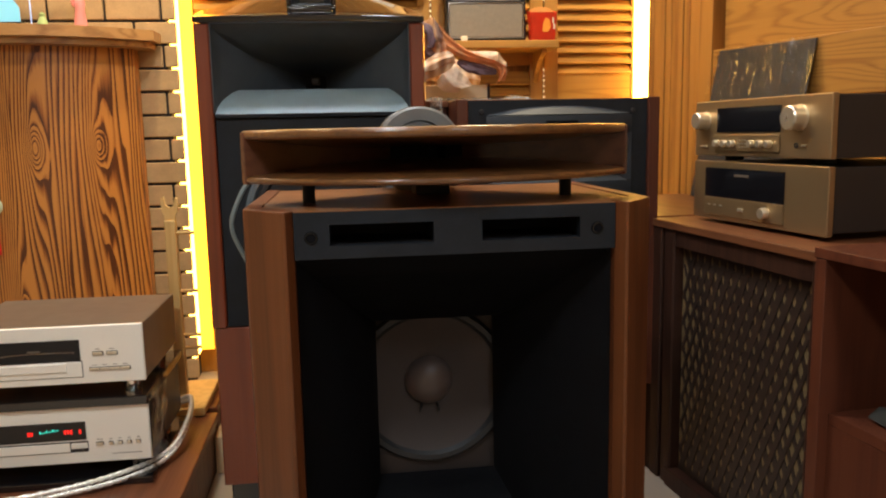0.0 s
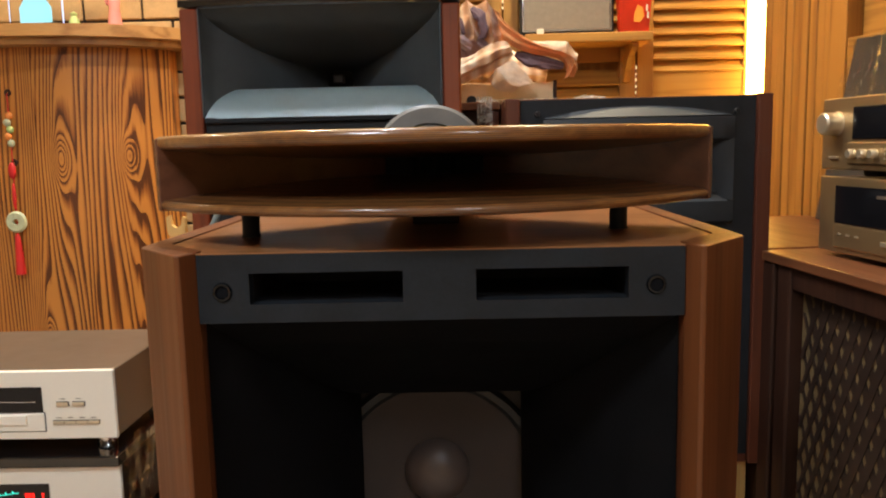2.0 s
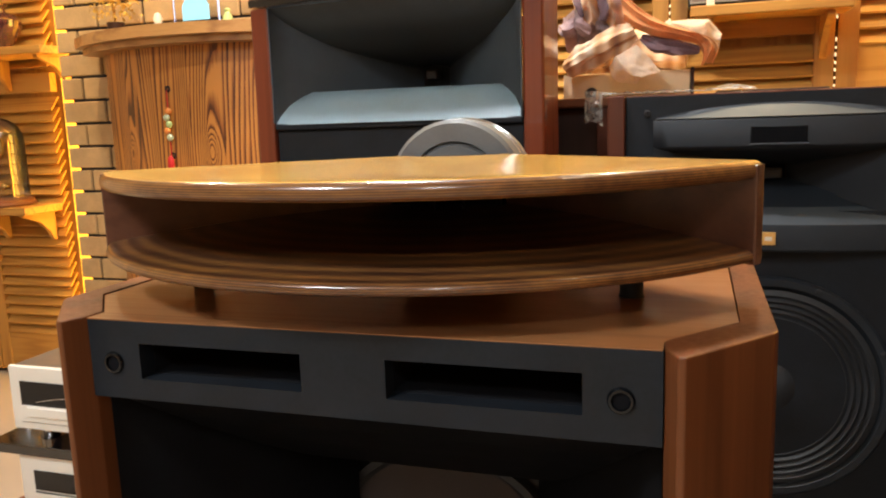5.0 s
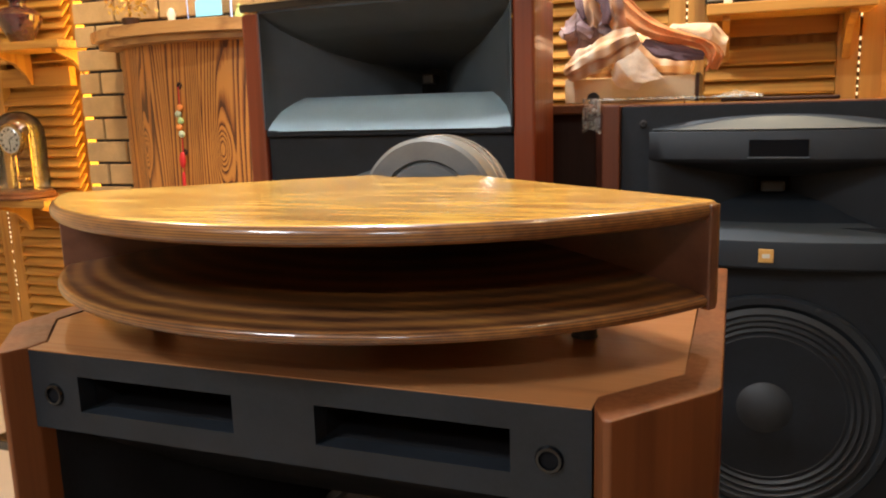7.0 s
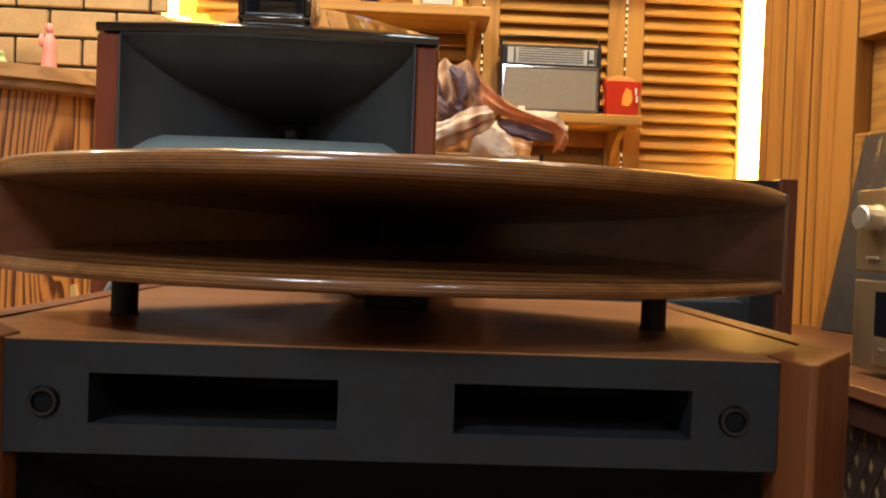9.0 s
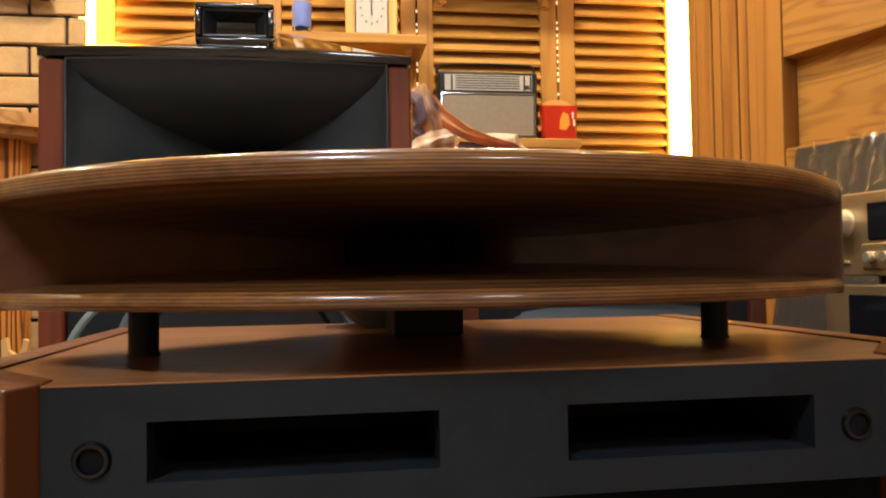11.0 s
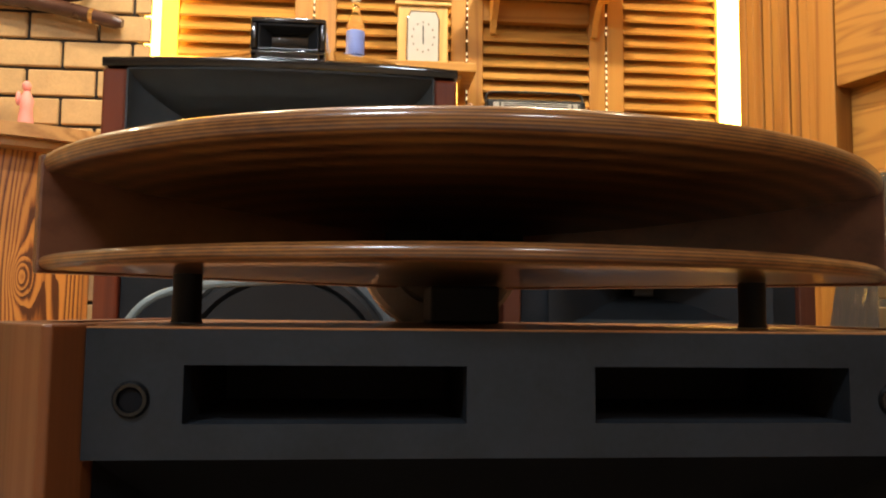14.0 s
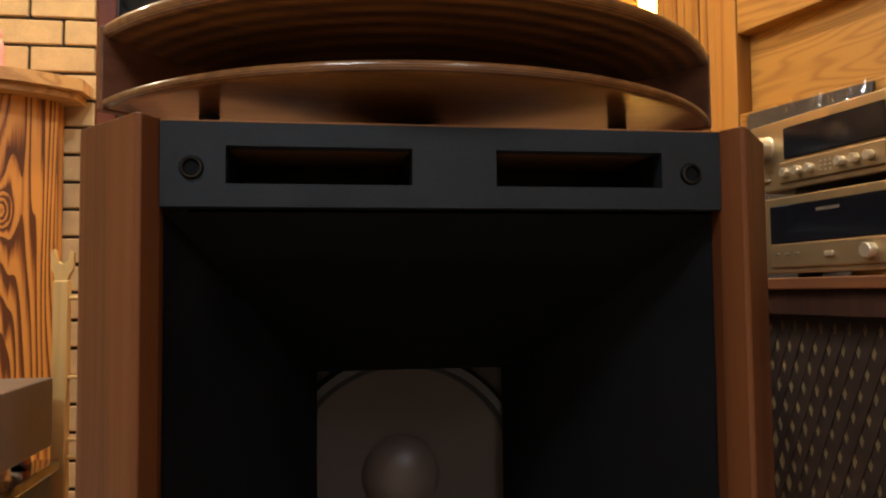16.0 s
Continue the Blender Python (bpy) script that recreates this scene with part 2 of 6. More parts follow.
# Black paint of the flare, used also to paint shade into the horn throats.
VOID = plain("black_flare_paint_throat_shade", (0.0100, 0.0100, 0.0115), 0.65, vary=0.3, spec=0.15)
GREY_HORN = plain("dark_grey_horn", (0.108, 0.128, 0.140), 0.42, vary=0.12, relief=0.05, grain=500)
# Horn grey lightened on the lip: the lamp's sheen put into its colour.
LIP_SHEEN = plain("grey_lip_sheen", (0.44, 0.575, 0.625), 0.36, metal=0.0, vary=0.06)
CONE = plain("grey_brown_cone", (0.046, 0.034, 0.030), 0.75, vary=0.15, relief=0.15)
DUST_CAP = plain("brown_dust_cap", (0.095, 0.070, 0.062), 0.42, vary=0.1)
BLACK_CONE = plain("black_cone", (0.020, 0.021, 0.023), 0.6, vary=0.2)
RUBBER = plain("black_rubber", (0.014, 0.014, 0.015), 0.55)
PIANO = plain("piano_black", (0.006, 0.006, 0.007), 0.08, coat=1.0, vary=0.05)
CAST_GREY = plain("cast_grey", (0.15, 0.155, 0.155), 0.5, metal=0.3, vary=0.12, relief=0.1)
CHAMPAGNE = plain("champagne_aluminium", (0.40, 0.285, 0.155), 0.36, metal=0.8, vary=0.04, stretch=(1, 30, 30))
SILVER = plain("pale_aluminium", (0.90, 0.86, 0.76), 0.42, metal=0.12, vary=0.04, stretch=(30, 1, 30))
KNOB = plain("knob_aluminium", (0.80, 0.72, 0.56), 0.3, metal=0.85, vary=0.03)
CASE_DARK = plain("dark_case", (0.024, 0.019, 0.017), 0.45, vary=0.1, relief=0.1)
CASE_GREY = plain("brown_grey_case", (0.20, 0.16, 0.125), 0.4, metal=0.5, vary=0.06)
DISPLAY = plain("display_glass", (0.006, 0.006, 0.008), 0.12, vary=0.05)
BRICK = plain("tan_brick", (0.45, 0.288, 0.130), 0.8, vary=0.18, size=14, relief=0.5, grain=160)
MORTAR = plain("black_mortar", (0.022, 0.018, 0.016), 0.9)
PLASTER = plain("warm_plaster", (0.62, 0.50, 0.36), 0.85, vary=0.06, size=4, relief=0.1)
CEIL = plain("ceiling_paint", (0.72, 0.66, 0.56), 0.9, vary=0.04, size=4)
FLOOR = plain("pale_floor_tile", (0.42, 0.35, 0.28), 0.35, vary=0.1, size=6)
STRIP = glow("led_strip_warm", (1.0, 0.61, 0.13), 16.0)
STRIP_YELLOW = glow("led_strip_yellow", (1.0, 0.58, 0.10), 11.0)
GLOW_YELLOW = glow("lit_yellow_backing", (1.0, 0.52, 0.035), 1.75)
LAMP_WARM = glow("downlight_lens", (1.0, 0.78, 0.5), 6.0)
LAMP_COOL = glow("panel_lens", (0.85, 0.93, 1.0), 3.0)
RED_LED = glow("red_digits", (1.0, 0.03, 0.02), 1.3)
# Glow for light leaks at the shutter joints; no lamp sits there.
LEAK_GLOW = glow("light_leak_glow", (1.0, 0.80, 0.48), 1.0)
# Near black that paints the shade inside holes, slot and throat.
RECESS_SHADE = plain("recess_shade_black", (0.004, 0.004, 0.005), 0.8, spec=0.1)
SOCKET = plain("black_steel", (0.0035, 0.0035, 0.004), 0.16, metal=0.0, vary=0.1)
TEAL_LED = glow("teal_script", (0.05, 0.8, 0.62), 0.9)
GLASS = glass("clear_glass")
FILM = film_sheet("clear_film")
CLOUDY = cloudy_film("milky_film")
BRASS = plain("brass", (0.80, 0.52, 0.18), 0.25, metal=1.0, vary=0.1)
CARD = plain("cardboard", (0.70, 0.55, 0.34), 0.8, vary=0.08)
SCARF = check_cloth("check_cloth")
RED_PACK = plain("red_packet", (0.70, 0.06, 0.02), 0.35, vary=0.1)
YELLOW = plain("orange_print", (0.80, 0.30, 0.035), 0.5)
CREAM = plain("cream_plastic", (0.70, 0.64, 0.52), 0.45, vary=0.05)
FABRIC_GREY = plain("speaker_cloth", (0.21, 0.18, 0.14), 0.8, vary=0.12, size=60, relief=0.4, grain=600)
CHROME = plain("chrome", (0.75, 0.75, 0.75), 0.12, metal=1.0, vary=0.04)
RED_CORD = plain("red_cord", (0.50, 0.012, 0.012), 0.6)
JADE = plain("jade", (0.45, 0.50, 0.34), 0.3, vary=0.2, size=60)
GREEN = plain("green_glaze", (0.42, 0.55, 0.22), 0.25)
ORANGE = plain("orange_bead", (0.75, 0.25, 0.06), 0.25)
PINK = plain("pink_paint", (0.74, 0.27, 0.24), 0.45)
SKIN = plain("cream_paint", (0.75, 0.58, 0.44), 0.5)
VASE = plain("dark_glaze", (0.05, 0.018, 0.022), 0.12, coat=1.0, vary=0.5, size=30)
TUSK = plain("dark_horn", (0.055, 0.021, 0.013), 0.3, vary=0.5, size=12, coat=0.4)
GREY_CABLE = plain("grey_cable", (0.16, 0.20, 0.20), 0.45)
CLEAR_CABLE = plain("braided_cable", (0.80, 0.76, 0.70), 0.25, metal=0.4, vary=0.3, size=160)
GOLD_CLOTH = plain("gold_brown_cloth", (0.17, 0.12, 0.055), 0.6, vary=0.3, size=120, relief=0.3)
GREY_CLOTH = plain("grey_cloth", (0.07, 0.07, 0.06), 0.85, vary=0.2)
SLEEVE = plain("record_sleeve_grey", (0.070, 0.060, 0.052), 0.6, vary=0.2, size=7)
ACRYLIC = glow("lit_acrylic", (0.22, 0.62, 0.85), 0.36)
ACRYLIC_PURPLE = glow("lit_acrylic_edge", (0.40, 0.58, 1.0), 0.8)
FOLIAGE = plain("golden_leaf", (0.60, 0.36, 0.06), 0.35, metal=0.4, vary=0.3, size=80)
WHITE_DIAL = plain("white_dial", (0.44, 0.43, 0.39), 0.4, vary=0.03)
BLUE_LABEL = plain("blue_label", (0.12, 0.18, 0.5), 0.4)
RED_CAR = plain("red_enamel", (0.45, 0.02, 0.03), 0.2, coat=0.8)

# ---- building helpers ----
BASE = {}


def thing(name, base, label, category, rz=0.0, group="", kind="", local=False):
    """An Empty at the thing's base. Parts are given in the world's metres, or in the thing's own when local."""
    ob = new(name)
    ob.empty_display_size = 0.05
    ob.location, ob.rotation_euler = base, (0, 0, radians(rz))
    BASE[ob.name] = Vector((0, 0, 0)) if local else Vector(base)
    return tagged(ob, label, category, group, kind)


def part(name, bm, mat, parent=None, label="", smooth=False, kind=""):
    shift = BASE.get(parent.name, Vector()) if parent else Vector()
    bmesh.ops.translate(bm, verts=bm.verts, vec=-shift)
    bmesh.ops.recalc_face_normals(bm, faces=bm.faces)
    me = bpy.data.meshes.new(name)
    bm.to_mesh(me)
    bm.free()
    me.materials.append(mat)
    if smooth:
        me.polygons.foreach_set("use_smooth", [True] * len(me.polygons))
        me.set_sharp_from_angle(angle=radians(38))
    ob = new(name, me)
    ob.parent = parent
    if parent:
        BASE[ob.name] = shift
    return tagged(ob, label, kind=kind)


def solo(name, bm, mat, label, category, smooth=False, group="", kind=""):
    """A thing of one mesh, its origin at the middle of its foot."""
    vs = [v.co for v in bm.verts]
    base = Vector(((min(v.x for v in vs) + max(v.x for v in vs)) / 2, (min(v.y for v in vs) + max(v.y for v in vs)) / 2, min(v.z for v in vs)))
    bmesh.ops.translate(bm, verts=bm.verts, vec=-base)
    ob = part(name, bm, mat, smooth=smooth)
    ob.location = base
    BASE[ob.name] = base
    return tagged(ob, label, category, group, kind)


def add_box(bm, x0, x1, y0, y1, z0, z1, bevel=0.0, segments=2):
    r = bmesh.ops.create_cube(bm, size=1.0)
    for v in r["verts"]:
        v.co = Vector((x0 if v.co.x < 0 else x1, y0 if v.co.y < 0 else y1, z0 if v.co.z < 0 else z1))
    if bevel:
        edges = list({e for v in r["verts"] for e in v.link_edges})
        bmesh.ops.bevel(bm, geom=edges, offset=bevel, segments=segments, affect="EDGES", profile=0.5)
    return bm


def box(x0, x1, y0, y1, z0, z1, bevel=0.0, segments=2):
    return add_box(bmesh.new(), x0, x1, y0, y1, z0, z1, bevel, segments)


def prism(pts, z0, z1, bm=None, bevel=0.0):
    bm = bm or bmesh.new()
    lo = [bm.verts.new((x, y, z0)) for x, y in pts]
    hi = [bm.verts.new((x, y, z1)) for x, y in pts]
    n = len(pts)
    fs = [bm.faces.new(lo[::-1]), bm.faces.new(hi)]
    for i in range(n):
        fs.append(bm.faces.new((lo[i], lo[(i + 1) % n], hi[(i + 1) % n], hi[i])))
    if bevel:
        bmesh.ops.bevel(bm, geom=list({e for f in fs for e in f.edges}), offset=bevel, segments=2, affect="EDGES", profile=0.5)
    return bm


def lathe(profile, centre, axis="z", steps=40, bm=None):
    """Turns (radius, along) pairs round an axis through centre."""
    bm = bm or bmesh.new()
    c = Vector(centre)
    rings = []
    for r, a in profile:
        ring = []
        for i in range(steps):
            u = 2 * math.pi * i / steps
            p, q = r * math.cos(u), r * math.sin(u)
            off = {"z": (p, q, a), "y": (p, a, q), "x": (a, p, q)}[axis]
            ring.append(bm.verts.new(c + Vector(off)))
            if r < 1e-6:
                break
        rings.append(ring)
    for a, b in zip(rings, rings[1:]):
        for i in range(steps):
            j = (i + 1) % steps
            q = [a[i % len(a)], a[j % len(a)], b[j % len(b)], b[i % len(b)]]
            q = [v for k, v in enumerate(q) if v not in q[:k]]
            if len(q) > 2:
                bm.faces.new(q)
    return bm


def tube(points, radius, sides=10, bm=None, flat=1.0):
    """A round bar or cable along points."""
    bm = bm or bmesh.new()
    pts = [Vector(p) for p in points]
    rings = []
    for i, p in enumerate(pts):
        d = (pts[min(i + 1, len(pts) - 1)] - pts[max(i - 1, 0)]).normalized()
        s = d.cross(Vector((0, 0, 1)))
        s = s.normalized() if s.length > 0.05 else Vector((1, 0, 0))
        u = s.cross(d).normalized()
        r = radius[i] if isinstance(radius, (list, tuple)) else radius
        rings.append([bm.verts.new(p + s * r * math.cos(2 * math.pi * k / sides) + u * r * flat * math.sin(2 * math.pi * k / sides)) for k in range(sides)])
    for a, b in zip(rings, rings[1:]):
        for k in range(sides):
            bm.faces.new((a[k], a[(k + 1) % sides], b[(k + 1) % sides], b[k]))
    bm.faces.new(rings[0][::-1])
    bm.faces.new(rings[-1])
    return bm


def smooth_path(pts, n=8):
    """More points along a soft curve through pts."""
    p = [Vector(q) for q in pts]
    out = []
    for i in range(len(p) - 1):
        a, b, c, d = p[max(i - 1, 0)], p[i], p[i + 1], p[min(i + 2, len(p) - 1)]
        for k in range(n):
            t = k / n
            out.append(0.5 * (2 * b + (c - a) * t + (2 * a - 5 * b + 4 * c - d) * t * t + (3 * b - a - 3 * c + d) * t ** 3))
    return out + [p[-1]]


def sheet(rows, thick=0.0, bm=None):
    """A skin over rows of points; thick makes it solid."""
    bm = bm or bmesh.new()
    vs = [[bm.verts.new(p) for p in row] for row in rows]
    fs = []
    for a, b in zip(vs, vs[1:]):
        for i in range(len(a) - 1):
            fs.append(bm.faces.new((a[i], a[i + 1], b[i + 1], b[i])))
    if thick:
        bmesh.ops.solidify(bm, geom=fs, thickness=thick)
    return bm


def ball(centre, rx, ry, rz, bm=None, u=16, v=10):
    bm = bm or bmesh.new()
    r = bmesh.ops.create_uvsphere(bm, u_segments=u, v_segments=v, radius=1.0)
    for q in r["verts"]:
        q.co = Vector((centre[0] + q.co.x * rx, centre[1] + q.co.y * ry, centre[2] + q.co.z * rz))
    return bm

# ---- structure ----
LOUVER_Y = 3.33
WALL_SLOPE = -0.30


def wall_x(y):
    """The face of the slanting panelled wall."""
    return 1.49 + WALL_SLOPE * (y - 2.807)


tagged(part("floor", box(-3.4, 3.4, -2.8, 3.6, -0.1, 0.0), FLOOR), "pale beige tiled shop floor", "floor", kind="structure")
tagged(part("ceiling", box(-3.4, 3.4, -2.8, 3.6, 2.65, 2.75), CEIL), "plain warm white ceiling", "ceiling", kind="structure")
tagged(part("wall_north", box(-3.3, 3.3, 3.42, 3.55, 0, 2.65), STILE), "pine board wall behind the louvered shutters", "wall", kind="structure")
tagged(part("wall_west", box(-3.35, -3.2, -2.75, 3.42, 0, 2.65), PLASTER), "plain warm plaster wall", "wall", kind="structure")
tagged(part("wall_south", box(-3.2, 3.3, -2.75, -2.6, 0, 2.65), PLASTER), "plain warm plaster wall behind the viewer", "wall", kind="structure")

# slanting wall: vertical boards near the corner, framed panels beyond
ANG = math.degrees(math.atan(WALL_SLOPE))
east = thing("wall_east", (1.49, 2.807, 0), "slanting cedar wall of grooved boards and framed panels", "wall", rz=-ANG, kind="structure", local=True)
# local y runs back along the wall, local x out of the room
part("wall_back", box(0.062, 0.12, -5.8, 0.40, 0, 2.65), STILE, east)
n_boards = 9
b0, b1 = 0.075, 0.405
for i in range(n_boards):
    ya = b0 + (b1 - b0) * i / n_boards
    yb = b0 + (b1 - b0) * (i + 1) / n_boards
    part("board", box(0.004 if i % 3 else 0.0, 0.062, ya + 0.0018, yb - 0.0018, 0, 2.65, 0.0025, 1), BOARD, east)
part("stile", box(-0.016, 0.06, 0.002, 0.073, 0, 2.65, 0.004), BOARD, east)
rails = [(0.0, 0.30), (0.74, 0.86), (1.14, 1.335), (1.603, 1.875), (2.30, 2.65)]
y_prev = 0.0
for k in range(4):
    y_next = y_prev - 1.05
    for za, zb in rails:
        part("rail", box(-0.014, 0.06, y_next + 0.002, y_prev - 0.002, za, zb, 0.004), PANEL_WOOD, east)
    for (_, za), (zb, _) in zip(rails, rails[1:]):
        part("panel", box(0.044, 0.060, y_next + 0.002, y_prev - 0.002, za, zb), PANEL_WOOD, east)
    part("stile", box(-0.016, 0.06, y_next - 0.10, y_next, 0, 2.65, 0.004), BOARD, east)
    y_prev = y_next - 0.102

# led strips behind the shutters' ends
for name, x0, x1, mat in (("led_strip", 1.362, 1.50, STRIP), ("led_strip", -0.68, -0.535, GLOW_YELLOW), ("led_strip", -2.07, -1.93, GLOW_YELLOW)):
    solo(name, box(x0, x1, 3.36, 3.372, 0.12, 2.6), mat, "glowing warm LED strip behind the louvers", "light strip", group="led strips")

for x0, x1, mat in ((1.385, 1.42, STRIP), (-0.603, -0.584, STRIP_YELLOW), (-1.856, -1.834, STRIP_YELLOW)):
    solo("led_strip", box(x0, x1, 3.22, 3.34, 0.12, 2.6, 0.004), mat, "glowing warm LED strip beside the shutters", "light strip", group="led strips")

# louvered shutters
def shutter(x0, x1, z0, z1, solid=(), left=0.045, right=0.045):
    s = thing("louvered_shutter", ((x0 + x1) / 2, LOUVER_Y, 0), "honey pine louvered shutter with tilted slats", "shutter", group="louvered shutters", kind="structure")
    for a, b in ((x0 - left, x0), (x1, x1 + right)):
        if b - a < 0.01:
            continue
        part("stile", box(a, b, LOUVER_Y - 0.022, LOUVER_Y + 0.022, 0.02, 2.62, 0.003), STILE, s)
    gaps = sorted([(0.02, z0)] + list(solid) + [(z1, 2.62)])
    for a, b in gaps:
        part("rail", box(x0, x1, LOUVER_Y - 0.018, LOUVER_Y + 0.018, a, b, 0.002), LOUVER, s)
    pitch = 0.0455
    bm = bmesh.new()
    w, h = 0.023, 0.030
    prof = [(-w, -h), (-w - 0.003, -h + 0.006), (w - 0.003, h + 0.003), (w, h - 0.003)]
    a = [bm.verts.new((x0 + 0.001 - (x0 + x1) / 2, p, q)) for p, q in prof]
    b = [bm.verts.new((x1 - 0.001 - (x0 + x1) / 2, p, q)) for p, q in prof]
    bm.faces.new(a[::-1]), bm.faces.new(b)
    for i in range(4):
        bm.faces.new((a[i], a[(i + 1) % 4], b[(i + 1) % 4], b[i]))
    bmesh.ops.recalc_face_normals(bm, faces=bm.faces)
    me = bpy.data.meshes.new("slat")
    bm.to_mesh(me)
    bm.free()
    me.materials.append(LOUVER)
    z = z0 + pitch * 0.6
    while z < z1:
        if not any(p - 0.02 < z < q + 0.02 for p, q in solid):
            ob = new("slat", me)
            ob.parent = s
            ob.location = (0, random.uniform(-0.0008, 0.0008), z)
            ob.rotation_euler = (random.uniform(-0.03, 0.03), 0, random.uniform(-0.002, 0.002))
        z += pitch
    part("backing", box(x0 - min(left, 0.04), x1 + min(right, 0.04), LOUVER_Y + 0.045, LOUVER_Y + 0.06, 0.03, 2.6), STILE, s)
    return s


shutter(-0.520, -0.135, 0.2, 2.50, [(2.00, 2.09)], left=0.0, right=0.062)
shutter(0.005, 0.400, 0.2, 2.50, left=0.072, right=0.052)
shutter(0.512, 0.888, 0.2, 2.50, [(1.33, 1.40), (1.955, 2.03)], left=0.054, right=0.058)
shutter(1.012, 1.346, 1.29, 2.50, [], left=0.060, right=0.012)
shutter(-2.48, -2.085, 0.2, 2.50, [(1.28, 1.36)], left=0.058, right=0.0)
shutter(-3.05, -2.60, 0.2, 2.50, left=0.05, right=0.056)
# glowing dashes added for the light that leaks between the shutters
for x in (-0.070, 0.4555, 0.949, -2.541):
    bm = bmesh.new()
    z = 0.3
    while z < 2.5:
        if random.random() < 0.75:
            add_box(bm, x - 0.0022, x + 0.0022, LOUVER_Y - 0.0235, LOUVER_Y - 0.0215, z, z + random.uniform(0.006, 0.012))
        z += 0.0228
    tagged(part("diode_chain", bm, LEAK_GLOW), "glowing dashes added for light leaking through a shutter joint", "light strip", kind="stuff")

# ---- the bass horn cabinet ----
CX = 0.25
cab = thing("bass_horn_cabinet", (CX, 1.43, 0), "large teak veneered bass horn cabinet with black flared mouth", "loudspeaker")
TOP = 0.925
right_plan = [(0.520, 1.184), (0.5305, 1.158), (0.536, 1.158), (0.603, 1.238), (0.6065, 1.247), (0.607, 1.70), (0.580, 1.70), (0.580, 1.270), (0.520, 1.203)]
for sgn in (1, -1):
    part("side_panel", prism([(CX + sgn * (x - CX), y) for x, y in right_plan][::sgn], 0.03, TOP, bevel=0.0015), TEAK, cab)
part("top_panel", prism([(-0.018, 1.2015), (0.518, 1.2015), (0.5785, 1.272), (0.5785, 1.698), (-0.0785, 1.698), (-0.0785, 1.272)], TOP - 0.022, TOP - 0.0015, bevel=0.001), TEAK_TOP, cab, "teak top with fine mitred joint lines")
part("back_panel", box(-0.078, 0.578, 1.68, 1.697, 0.03, TOP - 0.024), TEAK, cab)
part("bottom_panel", box(-0.05, 0.55, 1.21, 1.69, 0.03, 0.05), TEAK, cab)
part("plinth", box(-0.04, 0.54, 1.23, 1.66, 0.0, 0.03), BLACK, cab)
hd = bmesh.new()
SL, SR, SZ0, SZ1, HB = (0.038, 0.209), (0.290, 0.458), 0.866, 0.901, 0.845
for a in ((-0.0195, 0.5195, HB, SZ0), (-0.0195, 0.5195, SZ1, TOP - 0.0024), (-0.0195, SL[0], SZ0, SZ1), (SL[1], SR[0], SZ0, SZ1), (SR[1], 0.5195, SZ0, SZ1)):
    add_box(hd, a[0], a[1], 1.18, 1.2, a[2], a[3])
bmesh.ops.remove_doubles(hd, verts=hd.verts, dist=0.0001)
part("header_baffle", hd, BLACK, cab, "black painted front board with two slot ports")
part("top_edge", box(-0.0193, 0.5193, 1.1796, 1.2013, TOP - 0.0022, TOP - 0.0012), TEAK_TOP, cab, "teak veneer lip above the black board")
for x0, x1 in (SL, SR):
    p = bmesh.new()
    add_box(p, x0 - 0.008, x0, 1.2005, 1.33, SZ0 - 0.008, SZ1 + 0.001)
    add_box(p, x1, x1 + 0.008, 1.2005, 1.33, SZ0 - 0.008, SZ1 + 0.001)
    add_box(p, x0, x1, 1.2005, 1.33, SZ0 - 0.008, SZ0)
    add_box(p, x0, x1, 1.322, 1.33, SZ0, SZ1)
    bmesh.ops.remove_doubles(p, verts=p.verts, dist=0.0001)
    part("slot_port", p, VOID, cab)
for x in (0.008, 0.488):
    nut = part("bolt_socket", lathe([(0.0066, 0.012), (0.0066, -0.0010), (0.0076, -0.0036), (0.0096, -0.0034), (0.0112, -0.0006), (0.0112, 0.004)], (x, 1.1805, 0.8805), "y", 28), SOCKET, cab, "black threaded insert", smooth=True)
    # Black disc on the board paints the dark of the insert's bore.
    part("hole", lathe([(0.0, -0.0012), (0.0070, -0.0012), (0.0070, 0.002)], (x, 1.1805, 0.8805), "y", 20), RECESS_SHADE, nut)
# flared mouth
NF = 14
def flare_at(u):
    """Half width, top and floor of the flare; u from 0 at the throat to 1 at the mouth."""
    e = u ** 1.35
    return 0.1225 + 0.1465 * e, 0.664 + 0.178 * e, 0.330 - 0.27 * e, 1.485 - 0.285 * u


left, right_, roof, base_ = [], [], [], []
for i in range(NF + 1):
    w, zt, zb, y = flare_at(i / NF)
    c = CX - 0.010 * (1 - i / NF)
    left.append([(c - w, y, zb), (c - w, y, zt)])
    right_.append([(c + w, y, zb), (c + w, y, zt)])
    roof.append([(c - w, y, zt), (c + w, y, zt)])
    base_.append([(c - w, y, zb), (c + w, y, zb)])
for rows in (left, right_, roof, base_):
    part("flare_panel", sheet(rows, 0.006), VOID, cab, smooth=True)
brown_board = plain("brown_board", (0.022, 0.014, 0.011), 0.7)
part("throat_board", box(CX - 0.20, CX + 0.20, 1.565, 1.58, 0.28, 0.74), brown_board, cab)
WX = 0.230
part("woofer_flange", lathe([(0.158, 0.010), (0.240, 0.010), (0.240, 0.016), (0.158, 0.016), (0.158, 0.010)], (WX, 1.497, 0.516), "y", 48), brown_board, cab)
